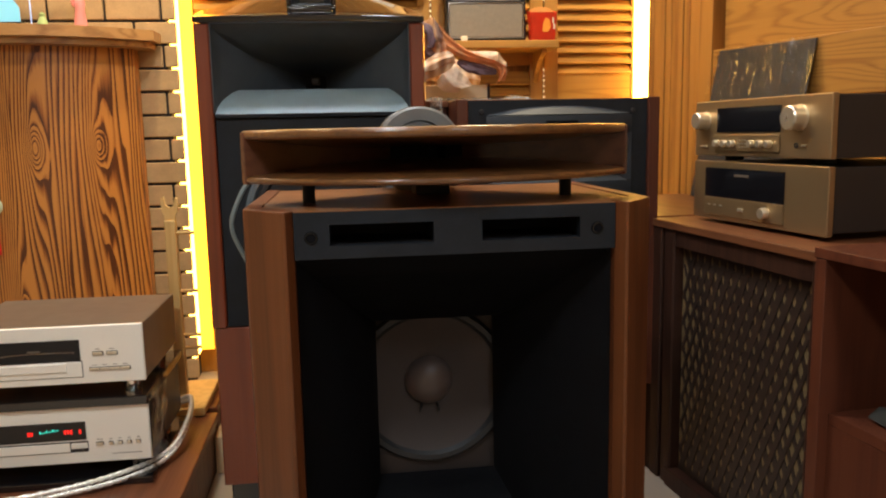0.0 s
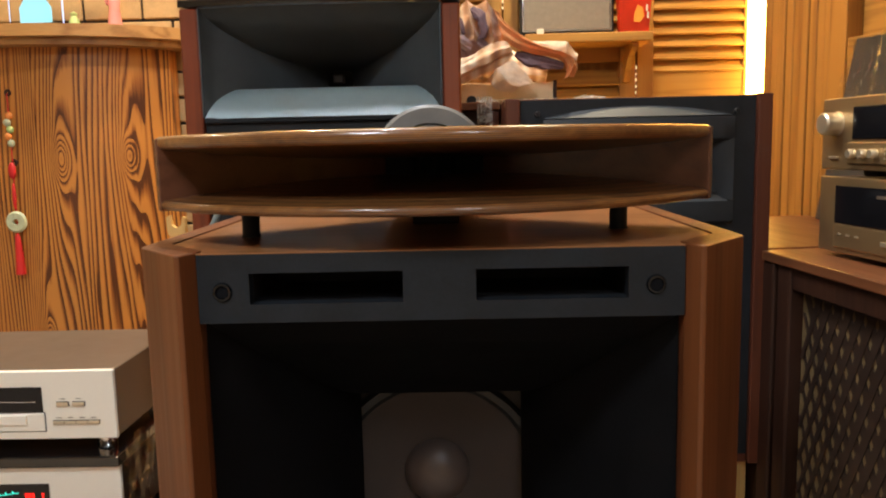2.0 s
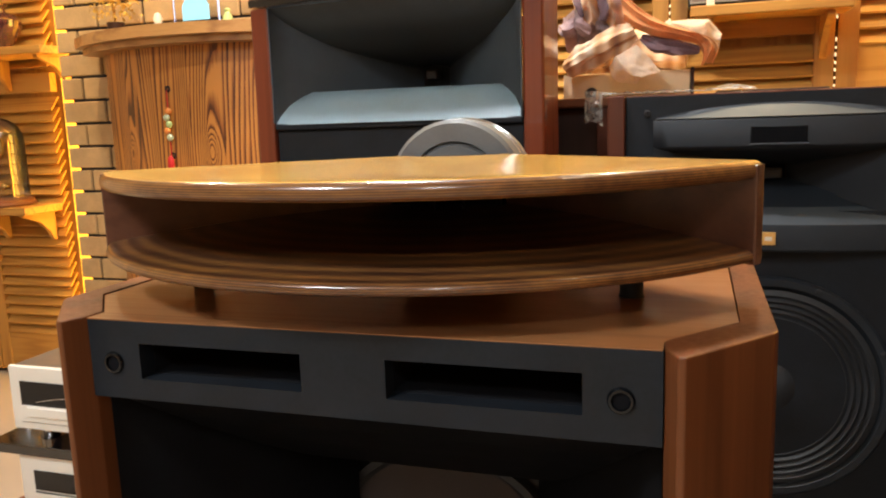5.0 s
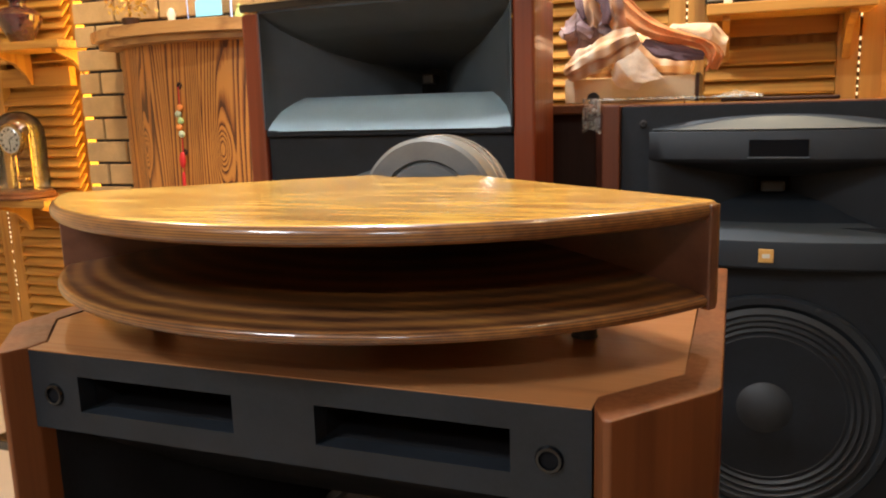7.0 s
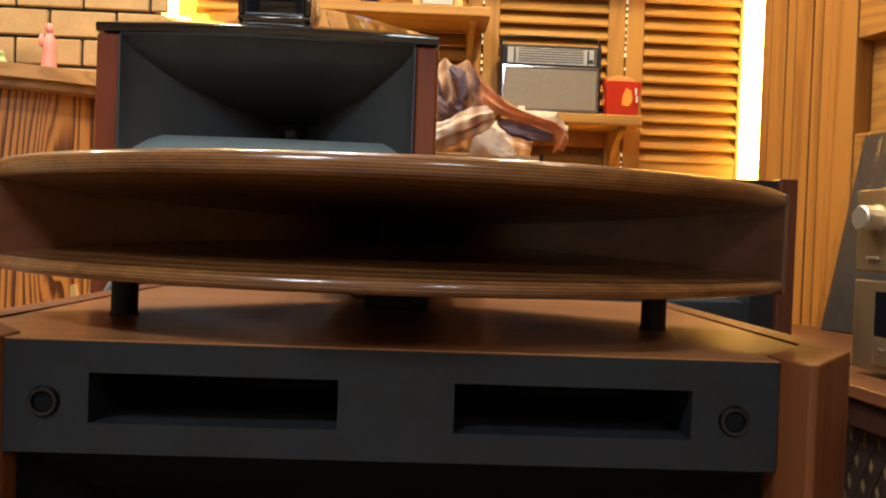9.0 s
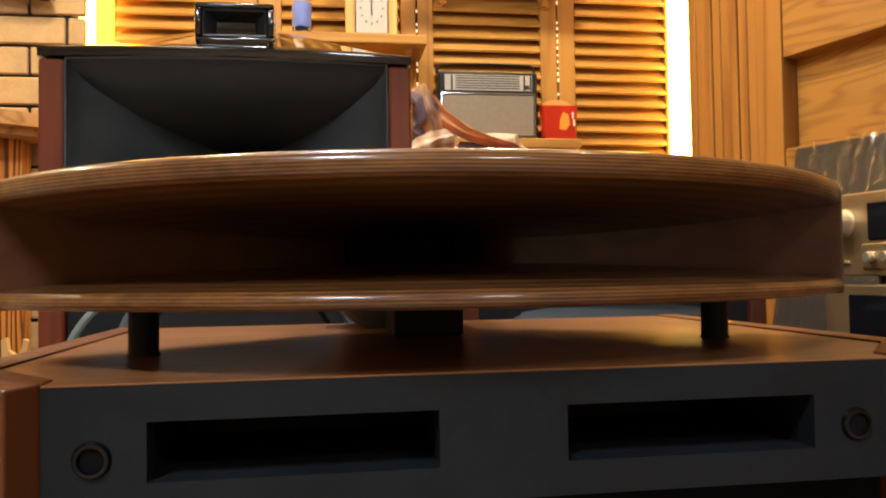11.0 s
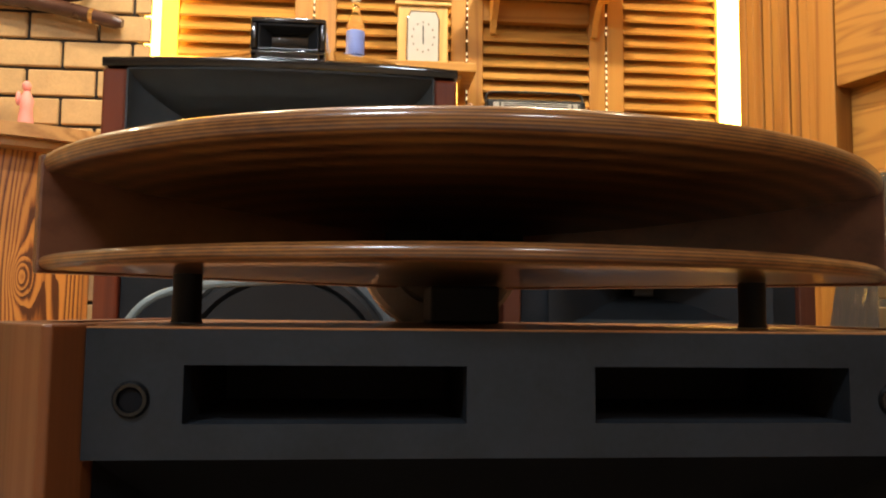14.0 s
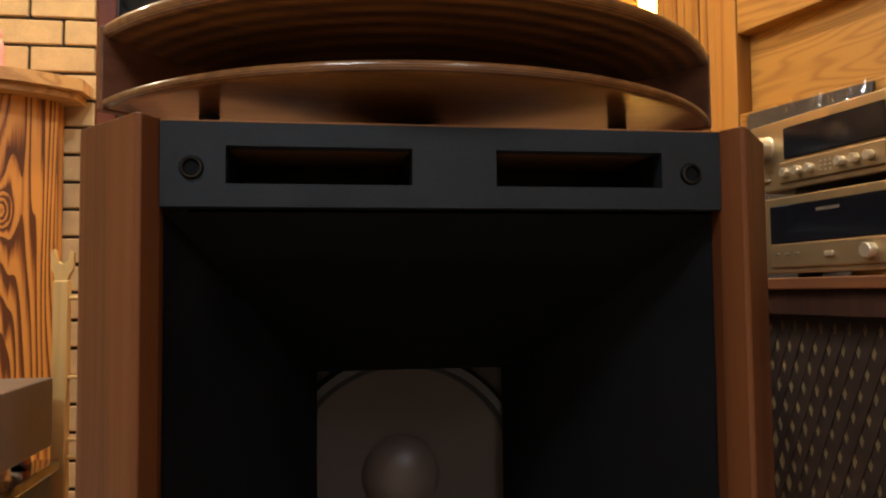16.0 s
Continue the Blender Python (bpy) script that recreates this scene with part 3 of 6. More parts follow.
woof = part("woofer_cone", lathe([(0.160, 0.0), (0.154, -0.005), (0.148, -0.001), (0.143, 0.001), (0.120, 0.0085), (0.095, 0.017), (0.070, 0.0255), (0.045, 0.034), (0.0, 0.036)], (WX, 1.505, 0.516), "y", 56), CONE, cab, "grey brown paper cone", smooth=True)
part("dust_cap", lathe([(0.053, 0.034), (0.051, 0.022), (0.042, 0.008), (0.025, -0.002), (0.0, -0.006)], (WX, 1.505, 0.516), "y", 40), DUST_CAP, woof, smooth=True)
part("surround", lathe([(0.172, -0.002), (0.166, -0.011), (0.156, -0.010), (0.149, -0.002)], (WX, 1.505, 0.516), "y", 56), RUBBER, woof, smooth=True)
for dx in (-0.016, 0.016):
    part("lead_wire", tube([(WX + dx, 1.532, 0.467), (WX + dx * 1.15, 1.520, 0.458), (WX + dx * 1.3, 1.522, 0.450)], 0.0026, 6), RUBBER, woof)

# ---- the wooden radial horn on the cabinet ----
HX, HY, HZ = 0.243, 1.335, 1.0075
horn = thing("radial_horn", (HX, HY, TOP), "varnished plywood radial horn with wide curved mouth", "horn", rz=1.5, local=True)
APEX = 0.289
PHI = math.radians(50.9)
ARC_C, ARC_R = 0.2201, 0.4181
RT = 0.085
ZM = HZ - TOP


def mouth_r(phi):
    """Distance from the apex to the mouth's arc along phi."""
    d = Vector((math.sin(phi), -math.cos(phi)))
    o = Vector((0, APEX - ARC_C))
    b = o.dot(d)
    return -b + math.sqrt(b * b - o.dot(o) + ARC_R ** 2)


HALF = 0.0488


def plate(sign):
    """The upper (1) or lower (-1) plate; the lower one is a little thinner."""
    thin = 0.0 if sign > 0 else 0.0046
    rows = []
    n = 56
    for i in range(n + 1):
        phi = -PHI + 2 * PHI * i / n
        rm = mouth_r(phi)
        prof = []
        for k in range(13):
            u = k / 12
            prof.append((RT + (rm - 0.010 - RT) * u, 0.013 + 0.0188 * u ** 2.2))
        for k in range(1, 9):
            a = -math.pi / 2 + math.pi * k / 9
            prof.append((rm - 0.009 + 0.009 * math.cos(a), 0.0403 - thin / 2 + (0.0085 - thin / 2) * math.sin(a)))
        prof.append((rm - 0.012, HALF - thin))
        prof.append((rm - 0.06, HALF - thin))
        prof.append((RT, HALF - thin))
        rows.append([(r * math.sin(phi), APEX - r * math.cos(phi), ZM + sign * z) for r, z in prof])
    bm = sheet(rows)
    for row in (0, n):
        bm.verts.ensure_lookup_table()
        m = len(rows[0])
        bm.faces.new([bm.verts[row * m + k] for k in range(m)])
    bm.verts.ensure_lookup_table()
    return bm


tpl = part("top_plate", plate(1), HORN_WOOD, horn, "varnished top plate with reflected gold light painted on its upper face", smooth=True)
tpl.data.materials.append(HORN_LIT_TOP)
# Upward faces take the gold that stands for reflected wall light.
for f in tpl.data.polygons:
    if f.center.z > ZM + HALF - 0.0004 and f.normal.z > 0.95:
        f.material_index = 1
part("bottom_plate", plate(-1), HORN_WOOD, horn, smooth=True)
for sgn in (-1, 1):
    c = Vector((0.3545, 0.0)) - Vector((-0.004, 0.004))
    bk = Vector((0.066, 0.2355))
    d = (bk - c).normalized()
    nrm = Vector((-d.y, d.x))
    if nrm.x > 0:
        nrm = -nrm
    q = [c - nrm * 0.002, bk - nrm * 0.002, bk + nrm * 0.011, c + nrm * 0.011]
    q[0] += d * 0.004
    q[3] += d * 0.002
    part("side_cheek", prism([(sgn * v.x, v.y) for v in q], ZM - 0.046, ZM + 0.046, bevel=0.002), CHEEK_WOOD, horn)
    part("end_post", lathe([(0.0, ZM - 0.0415), (0.0062, ZM - 0.0415), (0.0062, ZM + 0.0455), (0.0, ZM + 0.0455)], (sgn * 0.3505, 0.0012, 0.0), "z", 16), HORN_WOOD, horn, "rounded front edge of the cheek", smooth=True)
for k, deg in enumerate((-14, 0, 14)):
    ph = math.radians(deg)
    d = Vector((math.sin(ph), -math.cos(ph)))
    q = Vector((math.cos(ph), math.sin(ph))) * 0.0015
    a, b = Vector((0, APEX)) + d * 0.10, Vector((0, APEX)) + d * 0.14
    part("vane", prism([tuple(a - q), tuple(b - q * 0.6), tuple(b + q * 0.6), tuple(a + q)], ZM - 0.0205, ZM + 0.0205), VOID, horn, "thin black inner vane")
# Block coloured black in place of the shade deep in the horn.
part("throat_block", box(-0.075, 0.075, 0.195, 0.262, ZM - 0.040, ZM + 0.040, 0.004), VOID, horn)
for x, y in ((-0.242, 0.014), (0.240, 0.016)):
    part("leg", lathe([(0.0, -0.001), (0.0125, -0.001), (0.0125, 0.0), (0.0115, 0.002), (0.0115, 0.0405), (0.0, 0.0405)], (x, y, 0.0), "z", 24), BLACK, horn, "short black post", smooth=True)
part("bracket", box(-0.034, 0.034, 0.12, 0.20, -0.001, 0.036, 0.003), BLACK, horn)
drv = part("driver", lathe([(0.0, 0.268), (0.030, 0.268), (0.032, 0.262), (0.060, 0.262), (0.064, 0.268), (0.066, 0.262), (0.090, 0.263), (0.095, 0.268), (0.0955, 0.31), (0.094, 0.352), (0.085, 0.362), (0.06, 0.366), (0.0, 0.366)], (-0.006, 0.0, ZM), "y", 64), CAST_GREY, horn, "round grey cast compression driver", smooth=True)
for a in (0.306, 0.332):
    part("band", lathe([(0.0945, a - 0.0018), (0.0966, a - 0.0012), (0.0966, a + 0.0012), (0.0945, a + 0.0018)], (-0.006, 0.0, ZM), "y", 64), CHROME, drv, smooth=True)
part("ring", lathe([(0.047, 0.2635), (0.049, 0.2605), (0.051, 0.2635)], (-0.006, 0.0, ZM), "y", 48), CHROME, drv, smooth=True)
solo("speaker_cable", tube(smooth_path([(0.16, 1.66, 0.985), (0.02, 1.74, 0.975), (-0.10, 1.77, 0.965), (-0.155, 1.76, 0.94), (-0.188, 1.75, 0.88), (-0.196, 1.75, 0.83), (-0.17, 1.76, 0.76), (-0.10, 1.78, 0.6), (-0.05, 1.79, 0.3), (-0.03, 1.80, 0.006)]), 0.0055, 8), GREY_CABLE, "grey speaker cable hanging down behind the cabinet", "cable", smooth=True)

# ---- tall floor speaker with built-in horn ----
KX0, KX1, KY = -0.296, 0.285, 1.985
KC = (KX0 + KX1) / 2
tall = thing("tall_horn_speaker", (KC, 2.16, 0), "tall red gloss floor speaker with dark grey horn", "loudspeaker")
for x0, x1 in ((KX0, KX0 + 0.039), (KX1 - 0.039, KX1)):
    part("side_panel", box(x0, x1, KY - 0.006, 2.130, 0.545, 1.328, 0.005), RED_GLOSS, tall)
for sgn in (-1, 1):
    w = (KX1 - KX0) / 2
    part("tapered_side", prism([(KC + sgn * q, y) for q, y in ((w - 0.037, 2.1305), (w - 0.004, 2.1305), (w - 0.085, 2.335), (w - 0.118, 2.335))][::sgn], 0.545, 1.328), RED_GLOSS, tall)
part("base_box", prism([(KX0 + 0.004, KY + 0.004), (KX1 - 0.004, KY + 0.004), (KX1 - 0.004, 2.13), (KX1 - 0.085, 2.335), (KX0 + 0.085, 2.335), (KX0 + 0.004, 2.13)], 0.10, 0.5435, bevel=0.004), RED_GLOSS, tall)
part("plinth", box(KX0 + 0.02, KX1 - 0.02, KY + 0.02, 2.12, 0.0, 0.10, 0.004), PIANO, tall)
part("back_panel", box(KX0 + 0.125, KX1 - 0.125, 2.315, 2.334, 0.545, 1.327), RED_GLOSS, tall)
WZ, WR = 0.828, 0.203
KW = KC + 0.012
part("front_baffle", box(KX0 + 0.04, KX1 - 0.04, KY + 0.004, KY + 0.03, 0.5455, 1.092, 0.002), BLACK, tall)
kw = part("woofer_cone", lathe([(0.155, 0.0), (0.1, 0.012), (0.05, 0.018), (0.0, 0.018)], (KW, KY - 0.014, WZ), "y", 56), BLACK_CONE, tall, smooth=True)
part("rim", lathe([(0.203, 0.018), (0.203, 0.004), (0.196, -0.004), (0.187, -0.004), (0.180, 0.006)], (KW, KY, WZ), "y", 64), GREY_HORN, kw, smooth=True)
part("surround", lathe([(0.182, 0.004), (0.174, -0.010), (0.163, -0.010), (0.157, 0.002), (0.150, -0.004), (0.144, 0.004)], (KW, KY - 0.004, WZ), "y", 64), RUBBER, kw, smooth=True)
# horn: rings from mouth to throat
HL = [(0.0, 0.249, 1.103, 1.330), (0.012, 0.244, 1.120, 1.317), (0.028, 0.231, 1.141, 1.302), (0.045, 0.214, 1.156, 1.289), (0.064, 0.196, 1.167, 1.277), (0.066, 0.194, 1.166, 1.276), (0.11, 0.156, 1.164, 1.255), (0.16, 0.110, 1.164, 1.238), (0.22, 0.064, 1.166, 1.225), (0.28, 0.030, 1.170, 1.217)]
walls = {"left": [], "right": [], "roof": [], "lip": []}
for d, w, zb, zt in HL:
    y = KY - 0.004 + d
    bow = 0.018 * max(0.0, 1 - d / 0.16)
    walls["left"].append([(KC - w, y, zb - 0.012), (KC - w, y, zt)])
    walls["right"].append([(KC + w, y, zb - 0.012), (KC + w, y, zt)])
    walls["roof"].append([(KC + w * (k / 8 - 1), y - bow * (1 - (k / 8 - 1) ** 2), zt + 0.006 * (1 - (k / 8 - 1) ** 2) * min(1, d / 0.1)) for k in range(17)])
    walls["lip"].append([(KC + w * (k / 8 - 1), y - 0.5 * bow * (1 - (k / 8 - 1) ** 2), zb) for k in range(17)])
part("horn_wall", sheet(walls["left"], 0.003), GREY_HORN, tall, smooth=True)
part("horn_wall", sheet(walls["right"], 0.003), GREY_HORN, tall, smooth=True)
part("horn_wall", sheet(walls["roof"], 0.003), GREY_HORN, tall, smooth=True)
# Lip is pale because the ceiling lamp's reflection is painted into it.
part("horn_lip", sheet(walls["lip"][:5], 0.004), LIP_SHEEN, tall, "rolled dark grey lower lip with pale lamp sheen painted on", smooth=True)
part("horn_floor", sheet(walls["lip"][5:], 0.004), GREY_HORN, tall, smooth=True)
for sgn in (-1, 1):
    part("mouth_rim", tube([(KC + sgn * 0.2495, KY - 0.007, 1.106), (KC + sgn * 0.2495, KY - 0.007, 1.327)], 0.0022, 6), MOULD_LIT_EDGE, tall, smooth=True)
part("mouth_rim", tube([(KC + 0.2495 * (k / 8 - 1), KY - 0.007 - 0.018 * (1 - (k / 8 - 1) ** 2), 1.328) for k in range(17)], 0.0020, 6), MOULD_LIT_EDGE, tall, smooth=True)
# Black sheet stands in for the shade down this throat.
part("throat", box(KC - 0.06, KC + 0.06, KY + 0.277, KY + 0.29, 1.16, 1.26), VOID, tall)
part("throat_nub", box(KC - 0.012, KC + 0.012, KY + 0.235, KY + 0.276, 1.190, 1.210, 0.004), plain("brown_plug", (0.045, 0.036, 0.030), 0.6), tall)
part("lip_edge", box(KC - 0.250, KC + 0.250, KY - 0.006, KY + 0.008, 1.0925, 1.105, 0.003), BLACK, tall)
# gloss black cap, rising to the back
fr = [KX0 + (KX1 - KX0) * k / 24 for k in range(25)]


def cap_row(y, frac, bow):
    """One row over the cap, frac of the way from its edge up to its crowned ridge."""
    row = []
    slim = 1 - 1.3 * max(0.0, y - 2.13)
    for x in fr:
        u = abs(2 * (x - KX0) / (KX1 - KX0) - 1)
        z = 1.3445 + frac * (0.058 + 0.050 * (1 - u * u))
        row.append((KC + (x - KC) * slim, y - bow * (1 - u * u), z))
    return row


under = [[(x, y, 1.3305) for x, y, z in cap_row(q, 0, b)] for q, b in ((KY - 0.007, 0.020), (2.13, 0.0), (2.345, 0.0))]
slope = [cap_row(KY - 0.004 + 0.23 * k / 8, 0.03 + 0.97 * k / 8, 0.020 * (1 - k / 8)) for k in range(9)]
cap = sheet([under[1], under[0], cap_row(KY - 0.009, -0.09, 0.020), cap_row(KY - 0.008, 0.0, 0.020)] + slope + [cap_row(2.26, 0.97, 0.0), cap_row(2.345, 0.3, 0.0), under[2], under[1]])
bmesh.ops.remove_doubles(cap, verts=cap.verts, dist=0.0001)
bmesh.ops.holes_fill(cap, edges=[e for e in cap.edges if e.is_boundary], sides=0)
part("top_cap", cap, PIANO, tall, "mirror gloss black sloping cap", smooth=True)
twb = bmesh.new()
add_box(twb, -0.064, 0.062, 2.020, 2.20, 1.364, 1.430, 0.014, 3)
for a in ((-0.064, 0.062, 1.364, 1.3735), (-0.064, 0.062, 1.4205, 1.430), (-0.064, -0.0525, 1.3735, 1.4205), (0.0505, 0.062, 1.3735, 1.4205)):
    add_box(twb, a[0], a[1], 1.992, 2.040, a[2], a[3], 0.0042, 3)
tw = part("tweeter", twb, PIANO, tall, "gloss black tweeter pod with small horn", smooth=True)
part("tweeter_foot", box(-0.055, 0.053, 1.985, 2.12, 1.348, 1.366, 0.004), PIANO, tall)
th = bmesh.new()
rr = [(1.9945, 0.0505, 0.0224), (1.996, 0.048, 0.019), (2.012, 0.036, 0.014), (2.032, 0.024, 0.010)]
rows = []
for y, w, h in rr:
    rows.append([(-0.001 - w, y, 1.397 - h), (-0.001 + w, y, 1.397 - h), (-0.001 + w, y, 1.397 + h), (-0.001 - w, y, 1.397 + h), (-0.001 - w, y, 1.397 - h)])
sheet(rows, 0.0, th)
part("tweeter_horn", th, MOULD, tw)
# ---- monitor speaker ----
MX0, MX1, MY, MT, MB = 0.383, 0.974, 2.10, 1.136, 0.28
MC = (MX0 + MX1) / 2
mon = thing("monitor_speaker", (MC, 2.32, MB), "dark red wood monitor speaker with black front", "loudspeaker")
for x0, x1 in ((MX0, MX0 + 0.032), (MX1 - 0.033, MX1)):
    part("side_panel", box(x0, x1, MY - 0.012, 2.54, MB, MT, 0.003), RED_WOOD, mon)
part("top_panel", box(MX0 + 0.033, MX1 - 0.034, MY + 0.0205, 2.54, MT - 0.02, MT - 0.001, 0.002), RED_WOOD, mon)
part("bottom_panel", box(MX0 + 0.033, MX1 - 0.034, MY + 0.001, 2.54, MB, MB + 0.02), RED_WOOD, mon)
part("back_panel", box(MX0 + 0.033, MX1 - 0.034, 2.52, 2.535, MB + 0.021, MT - 0.021), RED_WOOD, mon)
fb = bmesh.new()
for a in ((MX0 + 0.033, MX1 - 0.034, MB + 0.021, 0.921), (MX0 + 0.033, MX1 - 0.034, 1.037, MT - 0.004), (MX0 + 0.033, MC - 0.191, 0.921, 1.037), (MC + 0.191, MX1 - 0.034, 0.921, 1.037)):
    add_box(fb, a[0], a[1], MY, MY + 0.02, a[2], a[3])
part("front_baffle", fb, BLACK, mon)
# horn moulding: bowed face with arched top, mouth and lower lip
MU = [k / 14 - 1 for k in range(29)]


def bowed(u, back=0.0, deep=0.025):
    """Front of the bowed moulding across the speaker."""
    return MY - 0.012 - deep * (1 - u * u) + back


up = sheet([[(MC + 0.212 * u, MY - 0.001, 1.0875) for u in MU], [(MC + 0.212 * u, bowed(u, 0.002), 1.0875) for u in MU], [(MC + 0.212 * u, bowed(u), 1.0845) for u in MU], [(MC + 0.212 * u, bowed(u), 1.040) for u in MU], [(MC + 0.212 * u, bowed(u, 0.004), 1.035) for u in MU], [(MC + 0.19 * u, bowed(u, 0.02), 1.030) for u in MU], [(MC + 0.10 * u, MY + 0.05, 1.012) for u in MU], [(MC + 0.03 * u, MY + 0.12, 0.998) for u in MU]])
mh = part("horn_moulding", up, MOULD, mon, "black horn moulding with bowed upper lip", smooth=True)
low = sheet([[(MC + 0.212 * u, MY - 0.001, 0.850) for u in MU], [(MC + 0.212 * u, bowed(u, 0.004), 0.851) for u in MU], [(MC + 0.212 * u, bowed(u), 0.855) for u in MU], [(MC + 0.212 * u, bowed(u), 0.8965) for u in MU], [(MC + 0.212 * u, bowed(u, 0.001), 0.8995) for u in MU]])
part("lower_face", low, MOULD, mh, smooth=True)
lip = sheet([[(MC + 0.200 * u, bowed(u, 0.001), 0.8998) for u in MU], [(MC + 0.196 * u, bowed(u, 0.012), 0.910) for u in MU], [(MC + 0.187 * u, bowed(u, 0.030), 0.921) for u in MU], [(MC + 0.172 * u, bowed(u, 0.045), 0.9265) for u in MU]])
part("lower_lip", lip, MOULD_LIT_EDGE, mh, smooth=True)
part("horn_floor", sheet([[(MC + 0.172 * u, bowed(u, 0.0455), 0.926) for u in MU], [(MC + 0.10 * u, MY + 0.05, 0.950) for u in MU], [(MC + 0.03 * u, MY + 0.12, 0.972) for u in MU]]), MOULD, mh, smooth=True)
for sgn in (-1, 1):
    part("mouth_cheek", sheet([[(MC + sgn * 0.212, MY - 0.012, z) for z in (0.8995, 0.97, 1.040)], [(MC + sgn * 0.190, MY - 0.008, z) for z in (0.905, 0.97, 1.034)], [(MC + sgn * 0.165, MY + 0.012, z) for z in (0.920, 0.97, 1.028)], [(MC + sgn * 0.10, MY + 0.05, z) for z in (0.946, 0.98, 1.014)], [(MC + sgn * 0.03, MY + 0.12, z) for z in (0.968, 0.984, 1.0)]]), MOULD, mh, smooth=True)
sr = bmesh.new()
# Raised black box paints the slot's inner shade; nothing is cut in.
add_box(sr, MC - 0.046, MC + 0.046, bowed(0.2) - 0.0012, bowed(0.2) + 0.004, 1.044, 1.073, 0.001, 1)
part("slot_recess", sr, RECESS_SHADE, mh)
part("slot_sill", box(MC - 0.048, MC + 0.048, bowed(0) - 0.0025, bowed(0) + 0.004, 1.041, 1.0437, 0.001, 1), MOULD_LIT_EDGE, mh)
rows = []
for u in MU:
    b = 1 - u * u
    x = MC + 0.207 * u
    rows.append([(x, MY - 0.004, 1.0885), (x, bowed(u, 0.003), 1.0885), (x, bowed(u, 0.001), 1.0905), (x, bowed(u, 0.010), 1.0915 + 0.006 * b), (x, bowed(u, 0.022), 1.092 + 0.015 * b), (x, MY - 0.001, 1.0925 + 0.022 * b), (x, MY - 0.001, 1.089)])
part("upper_lip", sheet(rows), MOULD_LIT_EDGE, mh, smooth=True)
# Black box paints the shade at the end of the mouth.
part("horn_throat", box(MC - 0.028, MC + 0.028, MY + 0.118, MY + 0.13, 0.962, 1.005), RECESS_SHADE, mh)
part("throat_plug", box(MC - 0.020, MC + 0.020, MY + 0.085, MY + 0.10, 0.972, 0.992, 0.004), plain("grey_brown_plug", (0.028, 0.025, 0.022), 0.6), mh)
bd = part("badge", box(0.655, 0.679, MY - 0.0405, MY - 0.0355, 0.864, 0.887, 0.001), plain("gold_badge", (0.75, 0.42, 0.12), 0.35, metal=0.3), mh, "small orange gold square badge")
part("badge_mark", box(0.661, 0.673, MY - 0.0413, MY - 0.0406, 0.872, 0.879), CREAM, bd)
MWZ = 0.588
mw = part("woofer_cone", lathe([(0.188, -0.003), (0.178, -0.007), (0.172, -0.001), (0.167, -0.006), (0.161, 0.001), (0.156, -0.004), (0.150, 0.003), (0.145, -0.001), (0.139, 0.006), (0.134, 0.003), (0.127, 0.011), (0.06, 0.045), (0.0, 0.05)], (MC - 0.001, MY - 0.004, MWZ), "y", 64), BLACK_CONE, mon, "black ribbed paper cone", smooth=True)
part("dust_cap", lathe([(0.066, 0.042), (0.062, 0.022), (0.048, 0.004), (0.026, -0.006), (0.0, -0.009)], (MC - 0.001, MY - 0.004, MWZ), "y", 40), BLACK_CONE, mw, smooth=True)
part("rim", lathe([(0.212, 0.003), (0.212, -0.006), (0.207, -0.012), (0.196, -0.011), (0.187, 0.0)], (MC - 0.001, MY, MWZ), "y", 64), MOULD, mw, smooth=True)
for k in range(8):
    u = math.pi / 8 + k * math.pi / 4
    part("rim_screw", lathe([(0.0, -0.014), (0.005, -0.013), (0.006, -0.008), (0.006, 0.0)], (MC - 0.001 + 0.204 * math.cos(u), MY, MWZ + 0.204 * math.sin(u)), "y", 10), RUBBER, mw)
for dx in (-0.017, 0.017):
    part("lead_wire", tube([(MC - 0.001 + dx, MY + 0.030, MWZ - 0.060), (MC - 0.001 + dx * 1.3, MY + 0.020, MWZ - 0.072), (MC - 0.001 + dx * 1.6, MY + 0.014, MWZ - 0.094)], 0.002, 6), CHROME, mw)
for x, z in ((0.455, 1.101), (0.898, 1.099), (0.455, 0.84), (0.884, 0.852), (0.883, 0.668), (0.883, 0.311), (0.455, 0.311)):
    part("front_screw", lathe([(0.0, -0.002), (0.004, -0.002), (0.0045, -0.005), (0.0065, -0.004), (0.007, 0.0)], (x, MY, z), "y", 14), RUBBER, mon, smooth=True)
solo("speaker_stand", box(MX0 + 0.02, MX1 - 0.02, 2.13, 2.50, 0.0, MB, 0.004), PALE_WOOD, "plain pale wood block stand under the monitor", "stand")

# box behind, between the two speakers
bb = thing("plain_speaker_box", (0.2, 2.5, 0), "red brown wooden box with dark recessed front", "box")
part("top_panel", box(0.03, 0.380, 2.24, 2.80, 1.119, 1.138, 0.003), SLAB_WOOD, bb)
part("side_panel", box(0.345, 0.378, 2.25, 2.79, 0.0, 1.118, 0.003), RED_WOOD, bb)
part("side_panel", box(0.032, 0.060, 2.25, 2.79, 0.0, 1.118, 0.003), RED_WOOD, bb)
part("front_panel", box(0.061, 0.344, 2.28, 2.30, 0.0, 1.118), DARK_WOOD, bb)
part("back_panel", box(0.061, 0.344, 2.77, 2.788, 0.0, 1.118), DARK_WOOD, bb)
rb = thing("long_cabinet", (0.75, 2.75, 0), "red brown wooden cabinet behind the monitor speaker", "cabinet")
part("top_panel", box(0.383, 1.02, 2.548, 2.86, 1.112, 1.134, 0.003), SLAB_WOOD, rb)
part("body", box(0.39, 1.01, 2.555, 2.85, 0.0, 1.1115, 0.002), RED_WOOD, rb)

